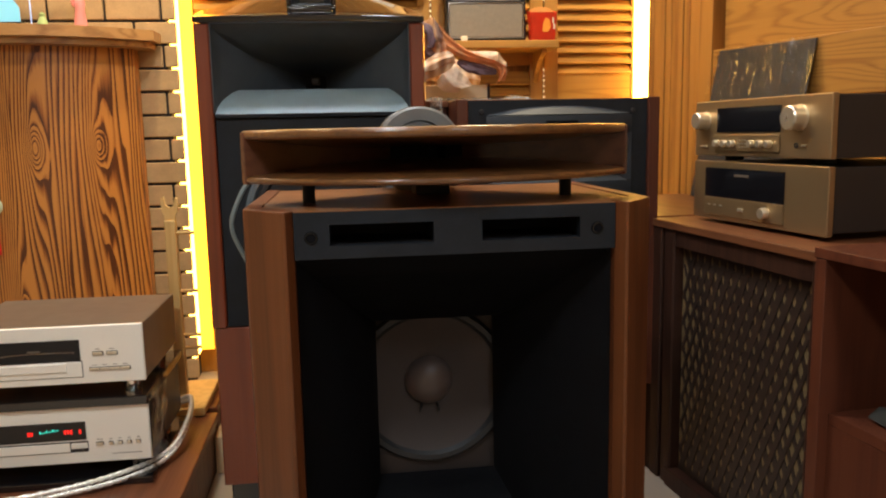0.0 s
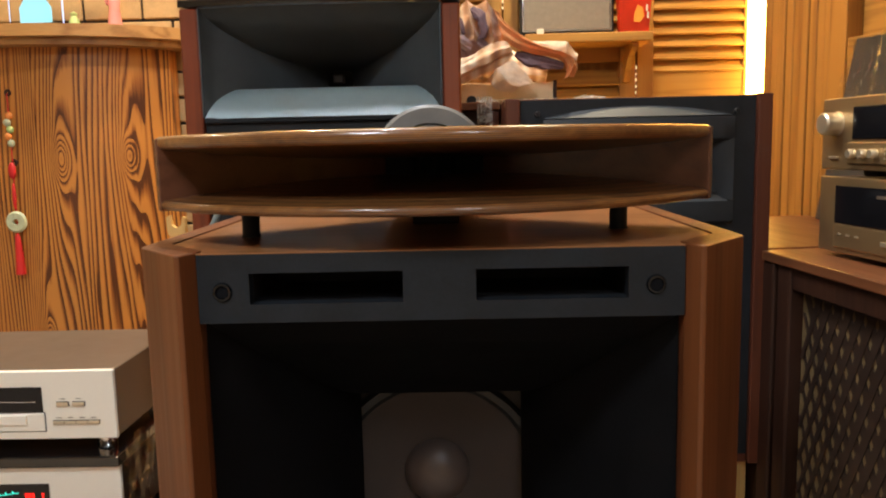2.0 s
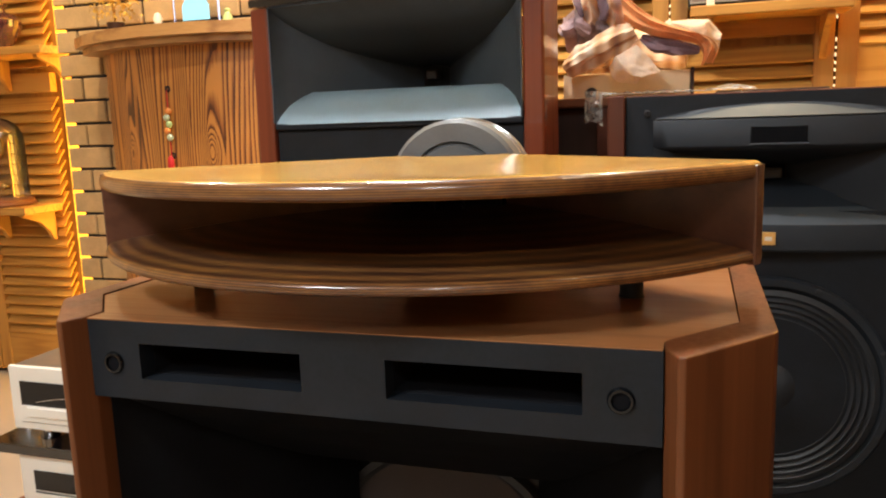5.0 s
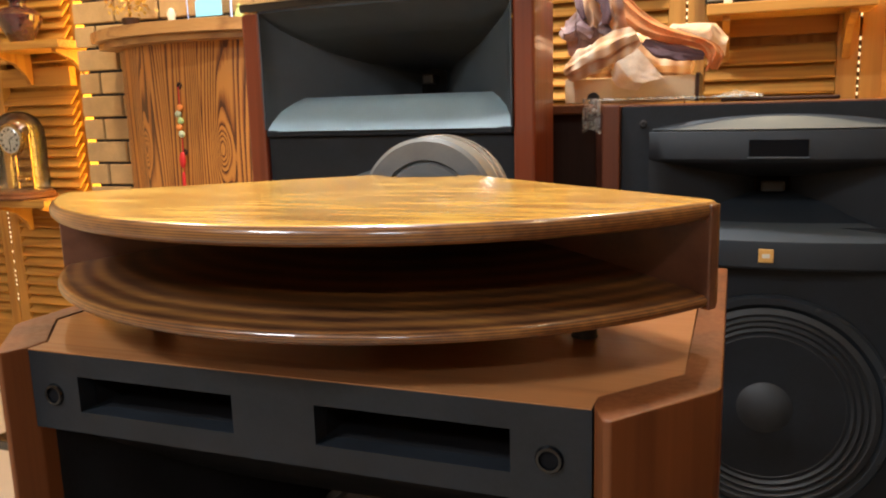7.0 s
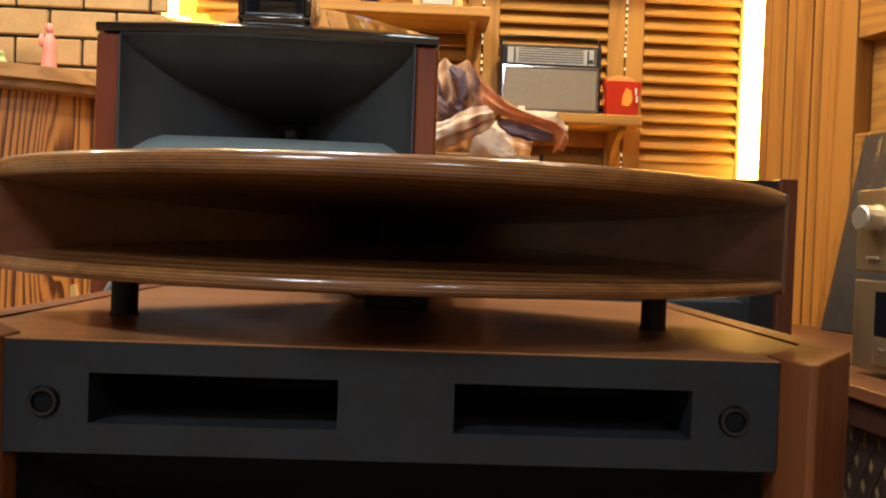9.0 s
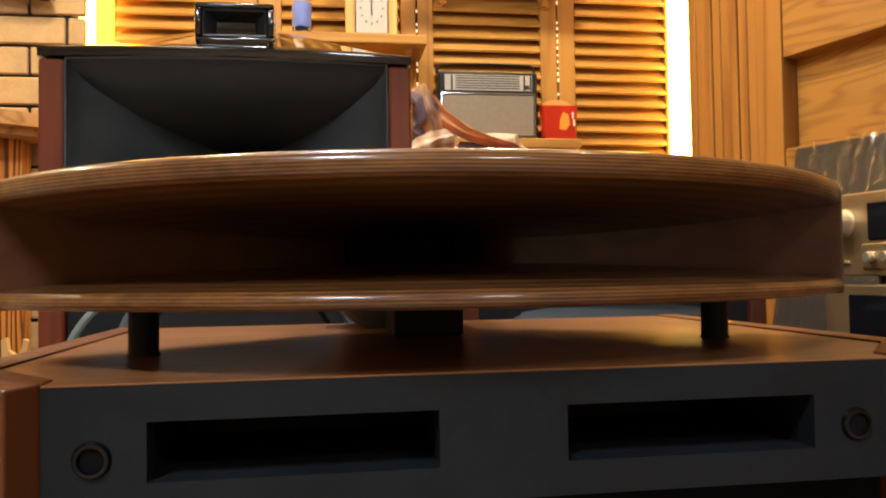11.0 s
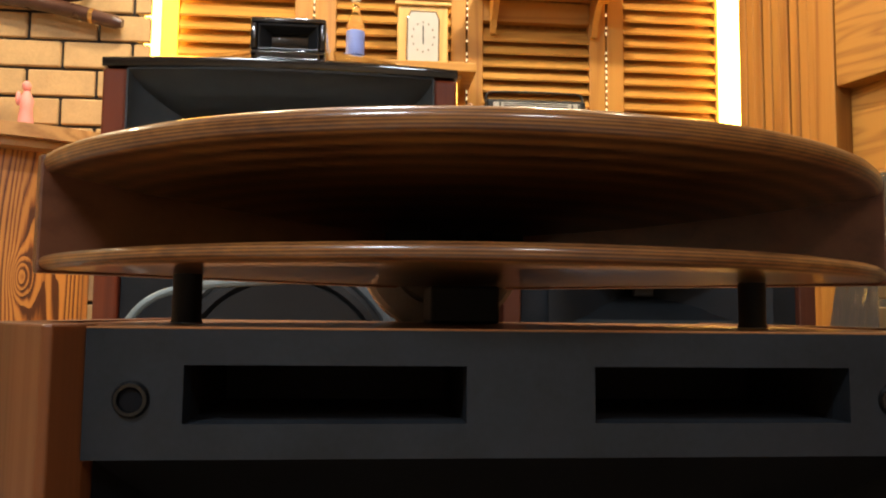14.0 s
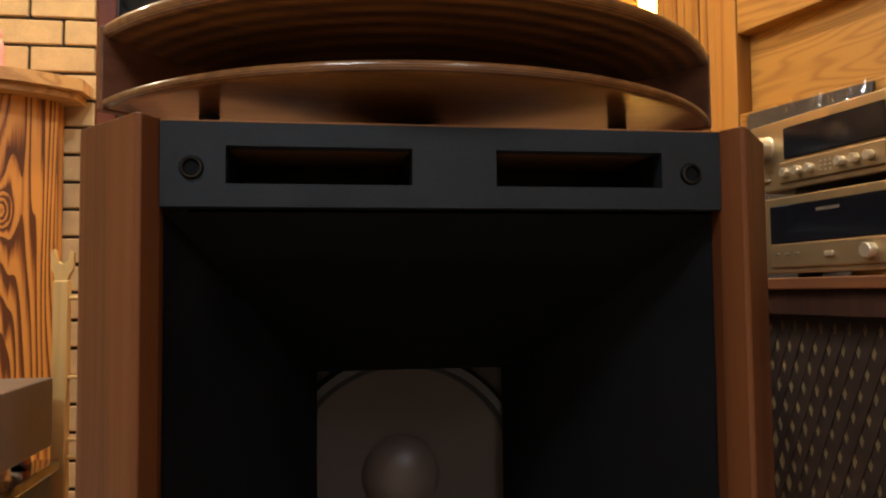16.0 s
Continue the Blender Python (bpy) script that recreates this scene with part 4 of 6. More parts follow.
# ---- lattice speaker, the cabinets in its row and the amplifiers ----
LR = -math.degrees(math.atan2(0.072, 0.717))
lat = thing("lattice_speaker", (0.962, 2.10, 0), "dark walnut speaker with crossed lattice grille", "loudspeaker", rz=-LR, local=True)
# own axes: x into the cabinet, y back along its front from the far corner
L0, L1, LT = -0.722, 0.0, 0.785
part("top_slab", box(-0.004, 0.46, L0, L1, LT - 0.022, LT, 0.003), SLAB_WOOD, lat, "walnut top with a thin dark front edge")
part("front_rail", box(0.008, 0.05, L0 + 0.03, L1 - 0.12, LT - 0.07, LT - 0.0225, 0.002), DARK_WOOD, lat)
part("front_rail", box(0.0, 0.06, L0 + 0.03, L1 - 0.10, 0.0, 0.055, 0.002), DARK_WOOD, lat)
for a, b, x in ((-0.055, -0.002, 0.0), (-0.118, -0.066, 0.004), (L0 + 0.002, L0 + 0.03, 0.0)):
    part("post", box(x, x + 0.04, a, b, 0.0, LT - 0.0225, 0.006), DARK_WOOD, lat)
part("body", box(0.041, 0.45, L0 + 0.004, L1 - 0.004, 0.0, LT - 0.0225), DARK_WOOD, lat)
GY0, GY1, GZ0, GZ1 = L0 + 0.031, L1 - 0.12, 0.056, LT - 0.071
part("grille_cloth", box(0.036, 0.0405, GY0, GY1, GZ0, GZ1), GOLD_CLOTH, lat, "gold brown grille cloth")
pitch, tilt, h = 0.035, 0.46, 0.0108
for fam in (1, -1):
    span = (GY1 - GY0) + (GZ1 - GZ0) * tilt
    n = int(span / pitch)
    for i in range(1, n):
        c = i * pitch
        # each lath climbs across the opening and is cut to it
        pts = []
        for zz in (0.0, 1.0):
            pts.append((c - tilt * (GZ1 - GZ0) * zz))
        ya, yb = pts
        za, zb = 0.0, GZ1 - GZ0
        W = GY1 - GY0
        if ya > W:
            t_ = (ya - W) / (ya - yb)
            za, ya = za + (zb - za) * t_, W
        if yb < 0:
            t_ = (0 - ya) / (yb - ya)
            zb, yb = za + (zb - za) * t_, 0.0
        if zb - za < 0.02:
            continue
        if fam < 0:
            ya, yb = W - ya, W - yb
        x0 = 0.0330 if fam > 0 else 0.0346
        bm = bmesh.new()
        q = [bm.verts.new((x, min(max(GY0 + y + s, GY0), GY1), GZ0 + z)) for x in (x0, x0 + 0.0014) for y, z, s in ((ya, za, -h), (ya, za, h), (yb, zb, h), (yb, zb, -h))]
        for fc in ((0, 1, 2, 3), (7, 6, 5, 4), (0, 4, 5, 1), (1, 5, 6, 2), (2, 6, 7, 3), (3, 7, 4, 0)):
            bm.faces.new([q[j] for j in fc])
        part("lath", bm, LATH, lat)
side = thing("side_cabinet", (0.962, 2.10, 0), "walnut topped cabinet standing against the panelled wall", "cabinet", rz=-LR, local=True)
part("top_slab", box(0.0, 0.50, 0.004, 0.70, LT - 0.020, LT + 0.003, 0.003), SLAB_WOOD, side)
part("body", box(0.006, 0.46, 0.006, 0.695, 0.0, LT - 0.021), DARK_WOOD, side)
opn = thing("open_cabinet", (1.005, 1.345, 0), "red brown cabinet with an open compartment", "cabinet", rz=-LR, local=True)
part("top_panel", box(-0.006, 0.46, -0.56, 0.010, 0.782, 0.803, 0.002), RED_WOOD, opn)
part("side_panel", box(-0.004, 0.45, -0.022, 0.008, 0.0, 0.7815, 0.002), RED_WOOD, opn)
part("side_panel", box(-0.004, 0.45, -0.558, -0.53, 0.0, 0.7815, 0.002), RED_WOOD, opn)
part("shelf", box(0.02, 0.44, -0.529, -0.023, 0.44, 0.462), RED_WOOD, opn)
part("back_panel", box(0.43, 0.445, -0.529, -0.023, 0.0, 0.78), DARK_WOOD, opn)
part("front_panel", box(0.02, 0.035, -0.529, -0.023, 0.0, 0.439), RED_WOOD, opn)
cl = []
for i in range(13):
    cl.append([(1.075 + 0.26 * (i / 12) + 0.004 * math.sin(i), 1.27 - 0.38 * j / 12 + 0.03 * (i / 12), 0.463 + 0.020 + 0.014 * noise.noise((i * 0.5, j * 0.4, 0)) - (0.012 if i == 0 else 0)) for j in range(13)])
solo("folded_cloth", sheet(cl, 0.006), GREY_CLOTH, "grey folded cloth on the cabinet shelf", "cloth", smooth=True)

AMP_RZ = 7.2
AW = 0.528


def amp_shell(name, z0, h, label):
    """Own axes: x into the case, y along the face (0 at the far end), z up."""
    a = thing(name, (1.062, 2.03, z0), label, "amplifier", rz=AMP_RZ, local=True)
    part("case", box(0.012, 0.42, -AW + 0.008, -0.008, 0.016, h - 0.003, 0.003), CASE_DARK, a, "dark brown metal case")
    for y in (-0.09, -AW + 0.09):
        for x in (0.06, 0.34):
            part("foot", lathe([(0.0, -0.0), (0.022, 0.0), (0.024, 0.004), (0.024, 0.0165), (0.0, 0.0165)], (x, y, 0.0), "z", 20), RUBBER, a, smooth=True)
    return a


lowA = amp_shell("power_amplifier", 0.786, 0.168, "champagne power amplifier with wide dark meter window")
fp = part("front_plate", box(-0.006, 0.0115, -AW, 0.0, 0.010, 0.168, 0.003), CHAMPAGNE, lowA, "champagne aluminium front plate")
part("window", box(-0.0085, -0.0062, -0.385, -0.058, 0.072, 0.150, 0.002), DISPLAY, fp, "black glass meter window")
part("control_strip", box(-0.0095, -0.0062, -0.385, -0.058, 0.022, 0.0710, 0.003), CHAMPAGNE, fp)
for y in (-0.080, -0.108, -0.136):
    part("lamp", box(-0.0115, -0.0096, y - 0.006, y + 0.006, 0.048, 0.052), KNOB, fp)
part("power_button", box(-0.014, -0.0096, -0.235, -0.212, 0.040, 0.050, 0.002), KNOB, fp)
part("knob", lathe([(0.0, -0.026), (0.0125, -0.026), (0.0145, -0.023), (0.0145, -0.0096)], (0.0, -0.322, 0.046), "x", 28), KNOB, fp, smooth=True)
part("script_mark", box(-0.0092, -0.0086, -0.25, -0.19, 0.130, 0.136), CASE_GREY, fp)
upA = amp_shell("integrated_amplifier", 0.955, 0.160, "champagne integrated amplifier with two large knobs")
fp = part("front_plate", box(-0.006, 0.0115, -AW, 0.0, 0.014, 0.160, 0.003), CHAMPAGNE, upA, "champagne aluminium front plate")
part("window", box(-0.0085, -0.0062, -0.362, -0.105, 0.076, 0.140, 0.002), DISPLAY, fp, "black glass meter window")
part("control_strip", box(-0.0105, -0.0062, -0.362, -0.092, 0.026, 0.071, 0.003), CHAMPAGNE, fp)
for y, r in ((-0.050, 0.0225), (-0.425, 0.028)):
    part("knob", lathe([(0.0, -0.040), (r - 0.003, -0.040), (r, -0.037), (r, -0.008), (r + 0.003, -0.007), (r + 0.003, -0.0055)], (0.0, y, 0.108), "x", 40), KNOB, fp, "turned aluminium knob", smooth=True)
for y in (-0.115, -0.150, -0.182, -0.262, -0.296, -0.330):
    part("small_knob", lathe([(0.0, -0.024), (0.0080, -0.024), (0.0092, -0.022), (0.0092, -0.0106)], (0.0, y, 0.047), "x", 20), KNOB, fp, smooth=True)
for z in (0.038, 0.047, 0.056):
    for y in (-0.210, -0.222, -0.234):
        part("lamp", box(-0.0118, -0.0106, y - 0.0025, y + 0.0025, z - 0.0018, z + 0.0018), KNOB, fp)
part("headphone_socket", lathe([(0.003, -0.004), (0.003, -0.0085), (0.006, -0.0085), (0.0065, -0.0062)], (0.0, -0.418, 0.044), "x", 16), RUBBER, fp)
part("switch", box(-0.012, -0.0062, -0.062, -0.034, 0.036, 0.041, 0.001), KNOB, fp)
part("switch", box(-0.012, -0.0062, -0.452, -0.440, 0.042, 0.047, 0.001), KNOB, fp)

rs = thing("record_sleeve", (1.4285, 2.518, LT + 0.004), "dark grey record sleeve in clear film leaning on the wall", "record", rz=16.6, local=True)
LEAN = math.tan(radians(13.2))
sl = bmesh.new()
add_box(sl, -0.004, 0.004, -0.220, 0.215, 0.0, 0.553, 0.002, 1)
bmesh.ops.rotate(sl, verts=sl.verts, cent=(0, 0, 0), matrix=Matrix.Rotation(radians(13.2), 3, "Y"))
part("sleeve", sl, SLEEVE, rs)
fm = []
for i in range(71):
    u = i / 70
    crease = 0.0075 * math.exp(-((u - 0.17) / 0.13) ** 2) + 0.0025
    row = []
    for k in range(25):
        v = k / 24
        ridge = abs(noise.noise((i * 0.42 + 1.4 * v, k * 0.07, 3))) + 0.4 * abs(noise.noise((i * 0.9, k * 0.16, 8)))
        row.append((-0.008 - 2.2 * crease * ridge + LEAN * 0.545 * v, -0.228 + 0.462 * u, 0.002 + 0.545 * v))
    fm.append(row)
part("film", sheet(fm, 0.0006), FILM, rs, "crinkled clear film", smooth=True)

# ---- players at the front ----
def player(name, z0, label, disc):
    X1, Y0, W, D, H = -0.452, 1.892, 0.475, 0.375, 0.148
    X0 = X1 - W
    p = thing(name, ((X0 + X1) / 2, Y0 + D / 2, z0), label, "disc player", group="disc players")
    part("case", box(X0 + 0.004, X1 - 0.001, Y0 + 0.012, Y0 + D, z0 + 0.001, z0 + H - 0.001, 0.003), CASE_GREY if disc else CASE_DARK, p, "brown grey metal case")
    f = part("front_plate", box(X0, X1, Y0, Y0 + 0.0115, z0, z0 + H, 0.003), SILVER, p, "pale champagne aluminium front plate")
    Y = Y0 - 0.0002
    def button(x0, x1, za, zb):
        k = part("button", box(x0, x1, Y - 0.006, Y - 0.0004, z0 + za, z0 + zb, 0.0015), KNOB, f)
        # Dark plate draws the button's outline and paints the shadow round it.
        part("button_gap", box(x0 - 0.0014, x1 + 0.0014, Y - 0.0009, Y - 0.0001, z0 + za - 0.0016, z0 + zb + 0.001), CASE_DARK, k)

    def legend(x0, x1, z):
        part("legend_bar", box(x0, x1, Y - 0.0008, Y - 0.0001, z0 + z, z0 + z + 0.0014), CASE_GREY, f)

    if disc:
        part("window", box(X0 + 0.03, X1 - 0.152, Y - 0.002, Y, z0 + 0.060, z0 + 0.114, 0.001), DISPLAY, f, "black glass disc window")
        part("tray_gap", box(X0 + 0.028, X1 - 0.1485, Y - 0.0009, Y - 0.0001, z0 + 0.017, z0 + 0.0595), CASE_DARK, f)
        part("tray", box(X0 + 0.03, X1 - 0.150, Y - 0.004, Y - 0.001, z0 + 0.019, z0 + 0.058, 0.002), SILVER, f)
        part("tray_front", box(X0 + 0.05, X1 - 0.185, Y - 0.010, Y - 0.0042, z0 + 0.034, z0 + 0.056, 0.002), SILVER, f)
        legend(X1 - 0.40, X1 - 0.20, 0.027)
        part("script_mark", box(X1 - 0.275, X1 - 0.245, Y - 0.0024, Y - 0.0021, z0 + 0.086, z0 + 0.090), CASE_GREY, f)
        part("disc_edge", tube(smooth_path([(X1 - 0.40, Y - 0.0028, z0 + 0.068), (X1 - 0.33, Y - 0.0028, z0 + 0.080), (X1 - 0.25, Y - 0.0028, z0 + 0.083), (X1 - 0.165, Y - 0.0028, z0 + 0.082)]), 0.0008, 6), CHROME, f)
        for x in (X1 - 0.122, X1 - 0.088):
            button(x, x + 0.024, 0.073, 0.081)
            legend(x + 0.006, x + 0.018, 0.087)
        for k in range(4):
            button(X1 - 0.132 + 0.0245 * k, X1 - 0.109 + 0.0245 * k, 0.034, 0.0405)
            legend(X1 - 0.126 + 0.0245 * k, X1 - 0.115 + 0.0245 * k, 0.046)
    else:
        part("window", box(X0 + 0.04, X1 - 0.155, Y - 0.002, Y, z0 + 0.062, z0 + 0.110, 0.001), DISPLAY, f, "black display window")
        part("tray_gap", box(X0 + 0.038, X1 - 0.152, Y - 0.0009, Y - 0.0001, z0 + 0.030, z0 + 0.0585), CASE_DARK, f)
        part("tray", box(X0 + 0.04, X1 - 0.195, Y - 0.005, Y - 0.001, z0 + 0.032, z0 + 0.056, 0.002), SILVER, f)
        part("tray_front", box(X1 - 0.193, X1 - 0.153, Y - 0.004, Y - 0.001, z0 + 0.040, z0 + 0.055, 0.002), SILVER, f)
        sc = bmesh.new()
        for k in range(9):
            add_box(sc, X1 - 0.266 + 0.0052 * k, X1 - 0.2625 + 0.0052 * k, Y - 0.003, Y - 0.0022, z0 + 0.084 + 0.0007 * k, z0 + 0.0865 + 0.0007 * k + 0.004 * ((k * 5) % 3 == 0))
        part("script_mark", sc, TEAL_LED, f)
        seg = bmesh.new()
        for x0 in (X1 - 0.207, X1 - 0.1995, X1 - 0.192, X1 - 0.171, X1 - 0.294, X1 - 0.2865):
            for dx, dz, w, h in ((0, 0, 0.0042, 0.0009), (0, 0.0042, 0.0042, 0.0009), (0, 0.0084, 0.0042, 0.0009), (0, 0, 0.0009, 0.0093), (0.0033, 0, 0.0009, 0.0093)):
                add_box(seg, x0 + dx, x0 + dx + w, Y - 0.003, Y - 0.0022, z0 + 0.080 + dz, z0 + 0.080 + dz + h)
        part("red_digits", seg, RED_LED, f, "glowing red display digits", kind="stuff")
        for k, w in enumerate((0.016, 0.009, 0.009, 0.009, 0.009)):
            x = X1 - 0.132 + (0 if k == 0 else 0.008) + 0.0225 * k
            button(x, x + w, 0.046, 0.053)
            legend(x + 0.001, x + w - 0.001, 0.060)
        legend(X1 - 0.095, X1 - 0.022, 0.020)
    for x in (X0 + 0.05, X1 - 0.045):
        for y in (Y0 + 0.05, Y0 + D - 0.05):
            part("foot", lathe([(0.0, -0.034), (0.020, -0.034), (0.022, -0.030), (0.018, -0.004), (0.018, 0.001), (0.0, 0.001)], (x, y, z0), "z", 24), CHROME, p, "turned metal foot", smooth=True)
    return p


player("upper_disc_player", 0.442, "pale champagne disc player with a black disc window", True)
player("lower_disc_player", 0.234, "pale champagne disc player with red lit digits", False)
solo("player_shelf", box(-1.0, -0.448, 1.878, 2.30, 0.3835, 0.4075, 0.003), PIANO, "gloss black board between the two players", "board")
solo("player_board", box(-1.0, -0.445, 1.86, 2.30, 0.1815, 0.1995, 0.003), PIANO, "gloss black board under the lower player", "board")
bn = thing("low_bench", (-0.72, 2.1, 0), "low red brown bench under the players", "bench")
part("top_panel", box(-1.10, -0.36, 1.70, 2.36, 0.155, 0.181, 0.004), BENCH_WOOD, bn)
for x0, x1 in ((-1.09, -1.06), (-0.40, -0.37)):
    part("side_panel", box(x0, x1, 1.71, 2.35, 0.0, 0.1545, 0.003), TEAK, bn)
for dz, off in ((0.0, 0.0), (0.012, 0.016)):
    strand = smooth_path([(-0.95, 1.72, 0.196 + dz), (-0.70, 1.78, 0.195 + dz), (-0.52, 1.86 + off, 0.197 + dz), (-0.43, 1.97 + off, 0.205 + dz), (-0.405, 2.12, 0.24 + dz), (-0.42, 2.25, 0.26 + dz), (-0.47, 2.32, 0.23 + dz)], 26)
    solo("braided_cable", tube(strand, [0.0064 + 0.0013 * math.sin(1.9 * k) for k in range(len(strand))], 10), CLEAR_CABLE, "silvery braided cable curling over the bench", "cable", smooth=True)
wr = [[(-0.443 + 0.012 * noise.noise((i * 0.5, j * 0.3, 4)), 1.90 + 0.17 * i / 14 - 0.05 * j / 14, 0.43 - 0.245 * j / 14) for j in range(15)] for i in range(15)]
solo("wrapping_film", sheet(wr, 0.0006), FILM, "loose clear film hanging beside the players", "film", smooth=True)
# pale cable stand with forked top
st = thing("wooden_cable_stand", (-0.43, 2.42, 0), "pale pine stand with a forked top and pegs", "stand")
part("foot", box(-0.50, -0.395, 2.32, 2.62, 0.185, 0.212, 0.004), PALE_WOOD, st)
part("post", box(-0.480, -0.448, 2.335, 2.368, 0.212, 0.80, 0.003), PALE_WOOD, st)
fk = prism([(-0.478, 0.80), (-0.450, 0.80), (-0.447, 0.815), (-0.440, 0.825), (-0.438, 0.865), (-0.446, 0.868), (-0.450, 0.845), (-0.462, 0.838), (-0.474, 0.846), (-0.479, 0.872), (-0.487, 0.868), (-0.486, 0.828), (-0.480, 0.815)], 2.343, 2.360)
for v in fk.verts:
    v.co = Vector((v.co.x, v.co.z, v.co.y))
part("fork", fk, PALE_WOOD, st)
for z in (0.76, 0.58, 0.44, 0.40):
    part("peg", lathe([(0.0, -0.035), (0.005, -0.034), (0.005, 0.035), (0.0, 0.036)], (-0.43, 2.351, z), "x", 10), PALE_WOOD, st)
solo("stand_block", box(-0.60, -0.372, 2.40, 2.66, 0.0, 0.1845, 0.004), TEAK, "red brown block under the cable stand", "block")
# ---- brick pillar ----
BX0, BX1, BY = -1.872, -0.565, 3.15
pil = thing("brick_pillar", ((BX0 + BX1) / 2, BY, 0), "pillar of tan bricks with recessed black joints", "pillar", kind="structure")
part("core", box(BX0 + 0.04, BX1 - 0.04, BY + 0.012, 3.41, 0, 2.64), MORTAR, pil)

# ---- curved pine cabinet ----
PC, HWB, HWS = -1.145, 0.435, 0.525


def arc_plan(hw, y_mid, y_end, y_back, n=28):
    sag = y_end - y_mid
    r = (hw * hw + sag * sag) / (2 * sag)
    out = []
    for k in range(n + 1):
        x = -hw + 2 * hw * k / n
        out.append((PC + x, y_mid + r - math.sqrt(r * r - x * x)))
    return out + [(PC + hw, y_back), (PC - hw, y_back)]


dc = thing("curved_cabinet", (PC, 3.0, 0), "bow fronted cabinet of boldly grained burnt pine", "cabinet")
part("body", prism(arc_plan(HWB, 2.905, 3.07, 3.135), 0.0, 1.384), BURNT_PINE, dc, smooth=True)
tp = bmesh.new()
prism(arc_plan(HWS, 2.815, 3.02, 3.137), 1.408, 1.446, tp)
part("top_slab", tp, SLAB_PINE, dc, "thick moulded pine top", smooth=True)
part("moulding", prism(arc_plan(HWS - 0.022, 2.84, 3.035, 3.136), 1.3845, 1.4075), SLAB_PINE, dc, smooth=True)
for z in (1.240, 1.012):
    part("knob_hole", lathe([(0.0, 0.0), (0.008, -0.001), (0.011, -0.004), (0.012, -0.010), (0.009, -0.012), (0.0, -0.008)], (-1.193, 2.916, z), "y", 18), DARK_WOOD, dc, smooth=True)

# hanging charm
ch = thing("hanging_charm", (-1.193, 2.90, 0.63), "red cord charm with beads and a jade disc", "charm")
part("cord", tube([(-1.193, 2.899, 1.236), (-1.193, 2.897, 1.0), (-1.196, 2.897, 0.84), (-1.197, 2.897, 0.78)], 0.0022, 6), RED_CORD, ch)
for k, (z, m) in enumerate(((1.165, ORANGE), (1.143, JADE), (1.120, GREEN), (1.098, ORANGE), (1.075, JADE))):
    part("bead", ball((-1.193 + 0.004 * (-1) ** k, 2.893, z), 0.012, 0.010, 0.0125), m, ch, smooth=True)
part("red_knot", ball((-1.195, 2.893, 0.985), 0.013, 0.008, 0.028), RED_CORD, ch, smooth=True)
part("red_knot", ball((-1.196, 2.893, 0.900), 0.007, 0.006, 0.045), RED_CORD, ch, smooth=True)
part("jade_disc", lathe([(0.010, -0.006), (0.030, -0.007), (0.036, 0.0), (0.030, 0.007), (0.010, 0.006), (0.010, -0.006)], (-1.196, 2.892, 0.816), "y", 32), JADE, ch, "pale jade disc with a hole", smooth=True)
part("tassel", lathe([(0.003, 0.78), (0.008, 0.768), (0.009, 0.755), (0.013, 0.70), (0.016, 0.640), (0.0, 0.636)], (-1.197, 2.893, 0.0), "z", 14), RED_CORD, ch, smooth=True)

# ornaments on the curved cabinet
SZ = 1.447
fg = bmesh.new()
lathe([(0.0, 0.0), (0.024, 0.0), (0.026, 0.012), (0.021, 0.05), (0.017, 0.085), (0.021, 0.108), (0.012, 0.128), (0.009, 0.136)], (-0.892, 3.075, SZ), "z", 16, fg)
ball((-0.892, 3.072, SZ + 0.150), 0.013, 0.013, 0.017, fg, 12, 8)
ball((-0.912, 3.066, SZ + 0.112), 0.008, 0.010, 0.022, fg, 8, 6)
solo("figurine", fg, PINK, "small pink and cream painted figurine", "figurine", smooth=True)
solo("green_ornament", lathe([(0.0, 0.0), (0.014, 0.0), (0.019, 0.012), (0.017, 0.034), (0.009, 0.05), (0.012, 0.06), (0.0, 0.068)], (-1.012, 3.03, SZ), "z", 16), GREEN, "small green glazed ornament", "ornament", smooth=True)
solo("cream_ornament", lathe([(0.0, 0.0), (0.013, 0.0), (0.017, 0.014), (0.013, 0.036), (0.017, 0.052), (0.010, 0.07), (0.0, 0.074)], (-1.315, 3.05, SZ), "z", 16), CREAM, "small cream glazed ornament", "ornament", smooth=True)
pq = thing("lit_acrylic_plaque", (-1.15, 3.05, SZ), "clear acrylic plaque glowing pale blue on a base", "plaque")
part("base", box(-1.243, -1.057, 3.03, 3.07, SZ, SZ + 0.022, 0.003), PIANO, pq)
part("plate", box(-1.240, -1.060, 3.047, 3.053, SZ + 0.022, SZ + 0.268, 0.002), GLASS, pq, "clear acrylic plate")
eg = bmesh.new()
add_box(eg, -1.2425, -1.2402, 3.047, 3.053, SZ + 0.022, SZ + 0.268)
add_box(eg, -1.0598, -1.0575, 3.047, 3.053, SZ + 0.022, SZ + 0.268)
add_box(eg, -1.2402, -1.0598, 3.047, 3.053, SZ + 0.2682, SZ + 0.2705)
part("lit_edge", eg, ACRYLIC_PURPLE, pq)
shp = prism([(-1.205, 0.036), (-1.095, 0.036), (-1.095, 0.085), (-1.112, 0.112), (-1.132, 0.122), (-1.126, 0.146), (-1.136, 0.172), (-1.150, 0.180), (-1.164, 0.172), (-1.174, 0.146), (-1.168, 0.122), (-1.188, 0.112), (-1.205, 0.085)], 3.0445, 3.0465)
for v in shp.verts:
    v.co = Vector((v.co.x, v.co.z, v.co.y + SZ))
part("engraved_shape", shp, ACRYLIC, pq, "glowing pale blue engraved shape")
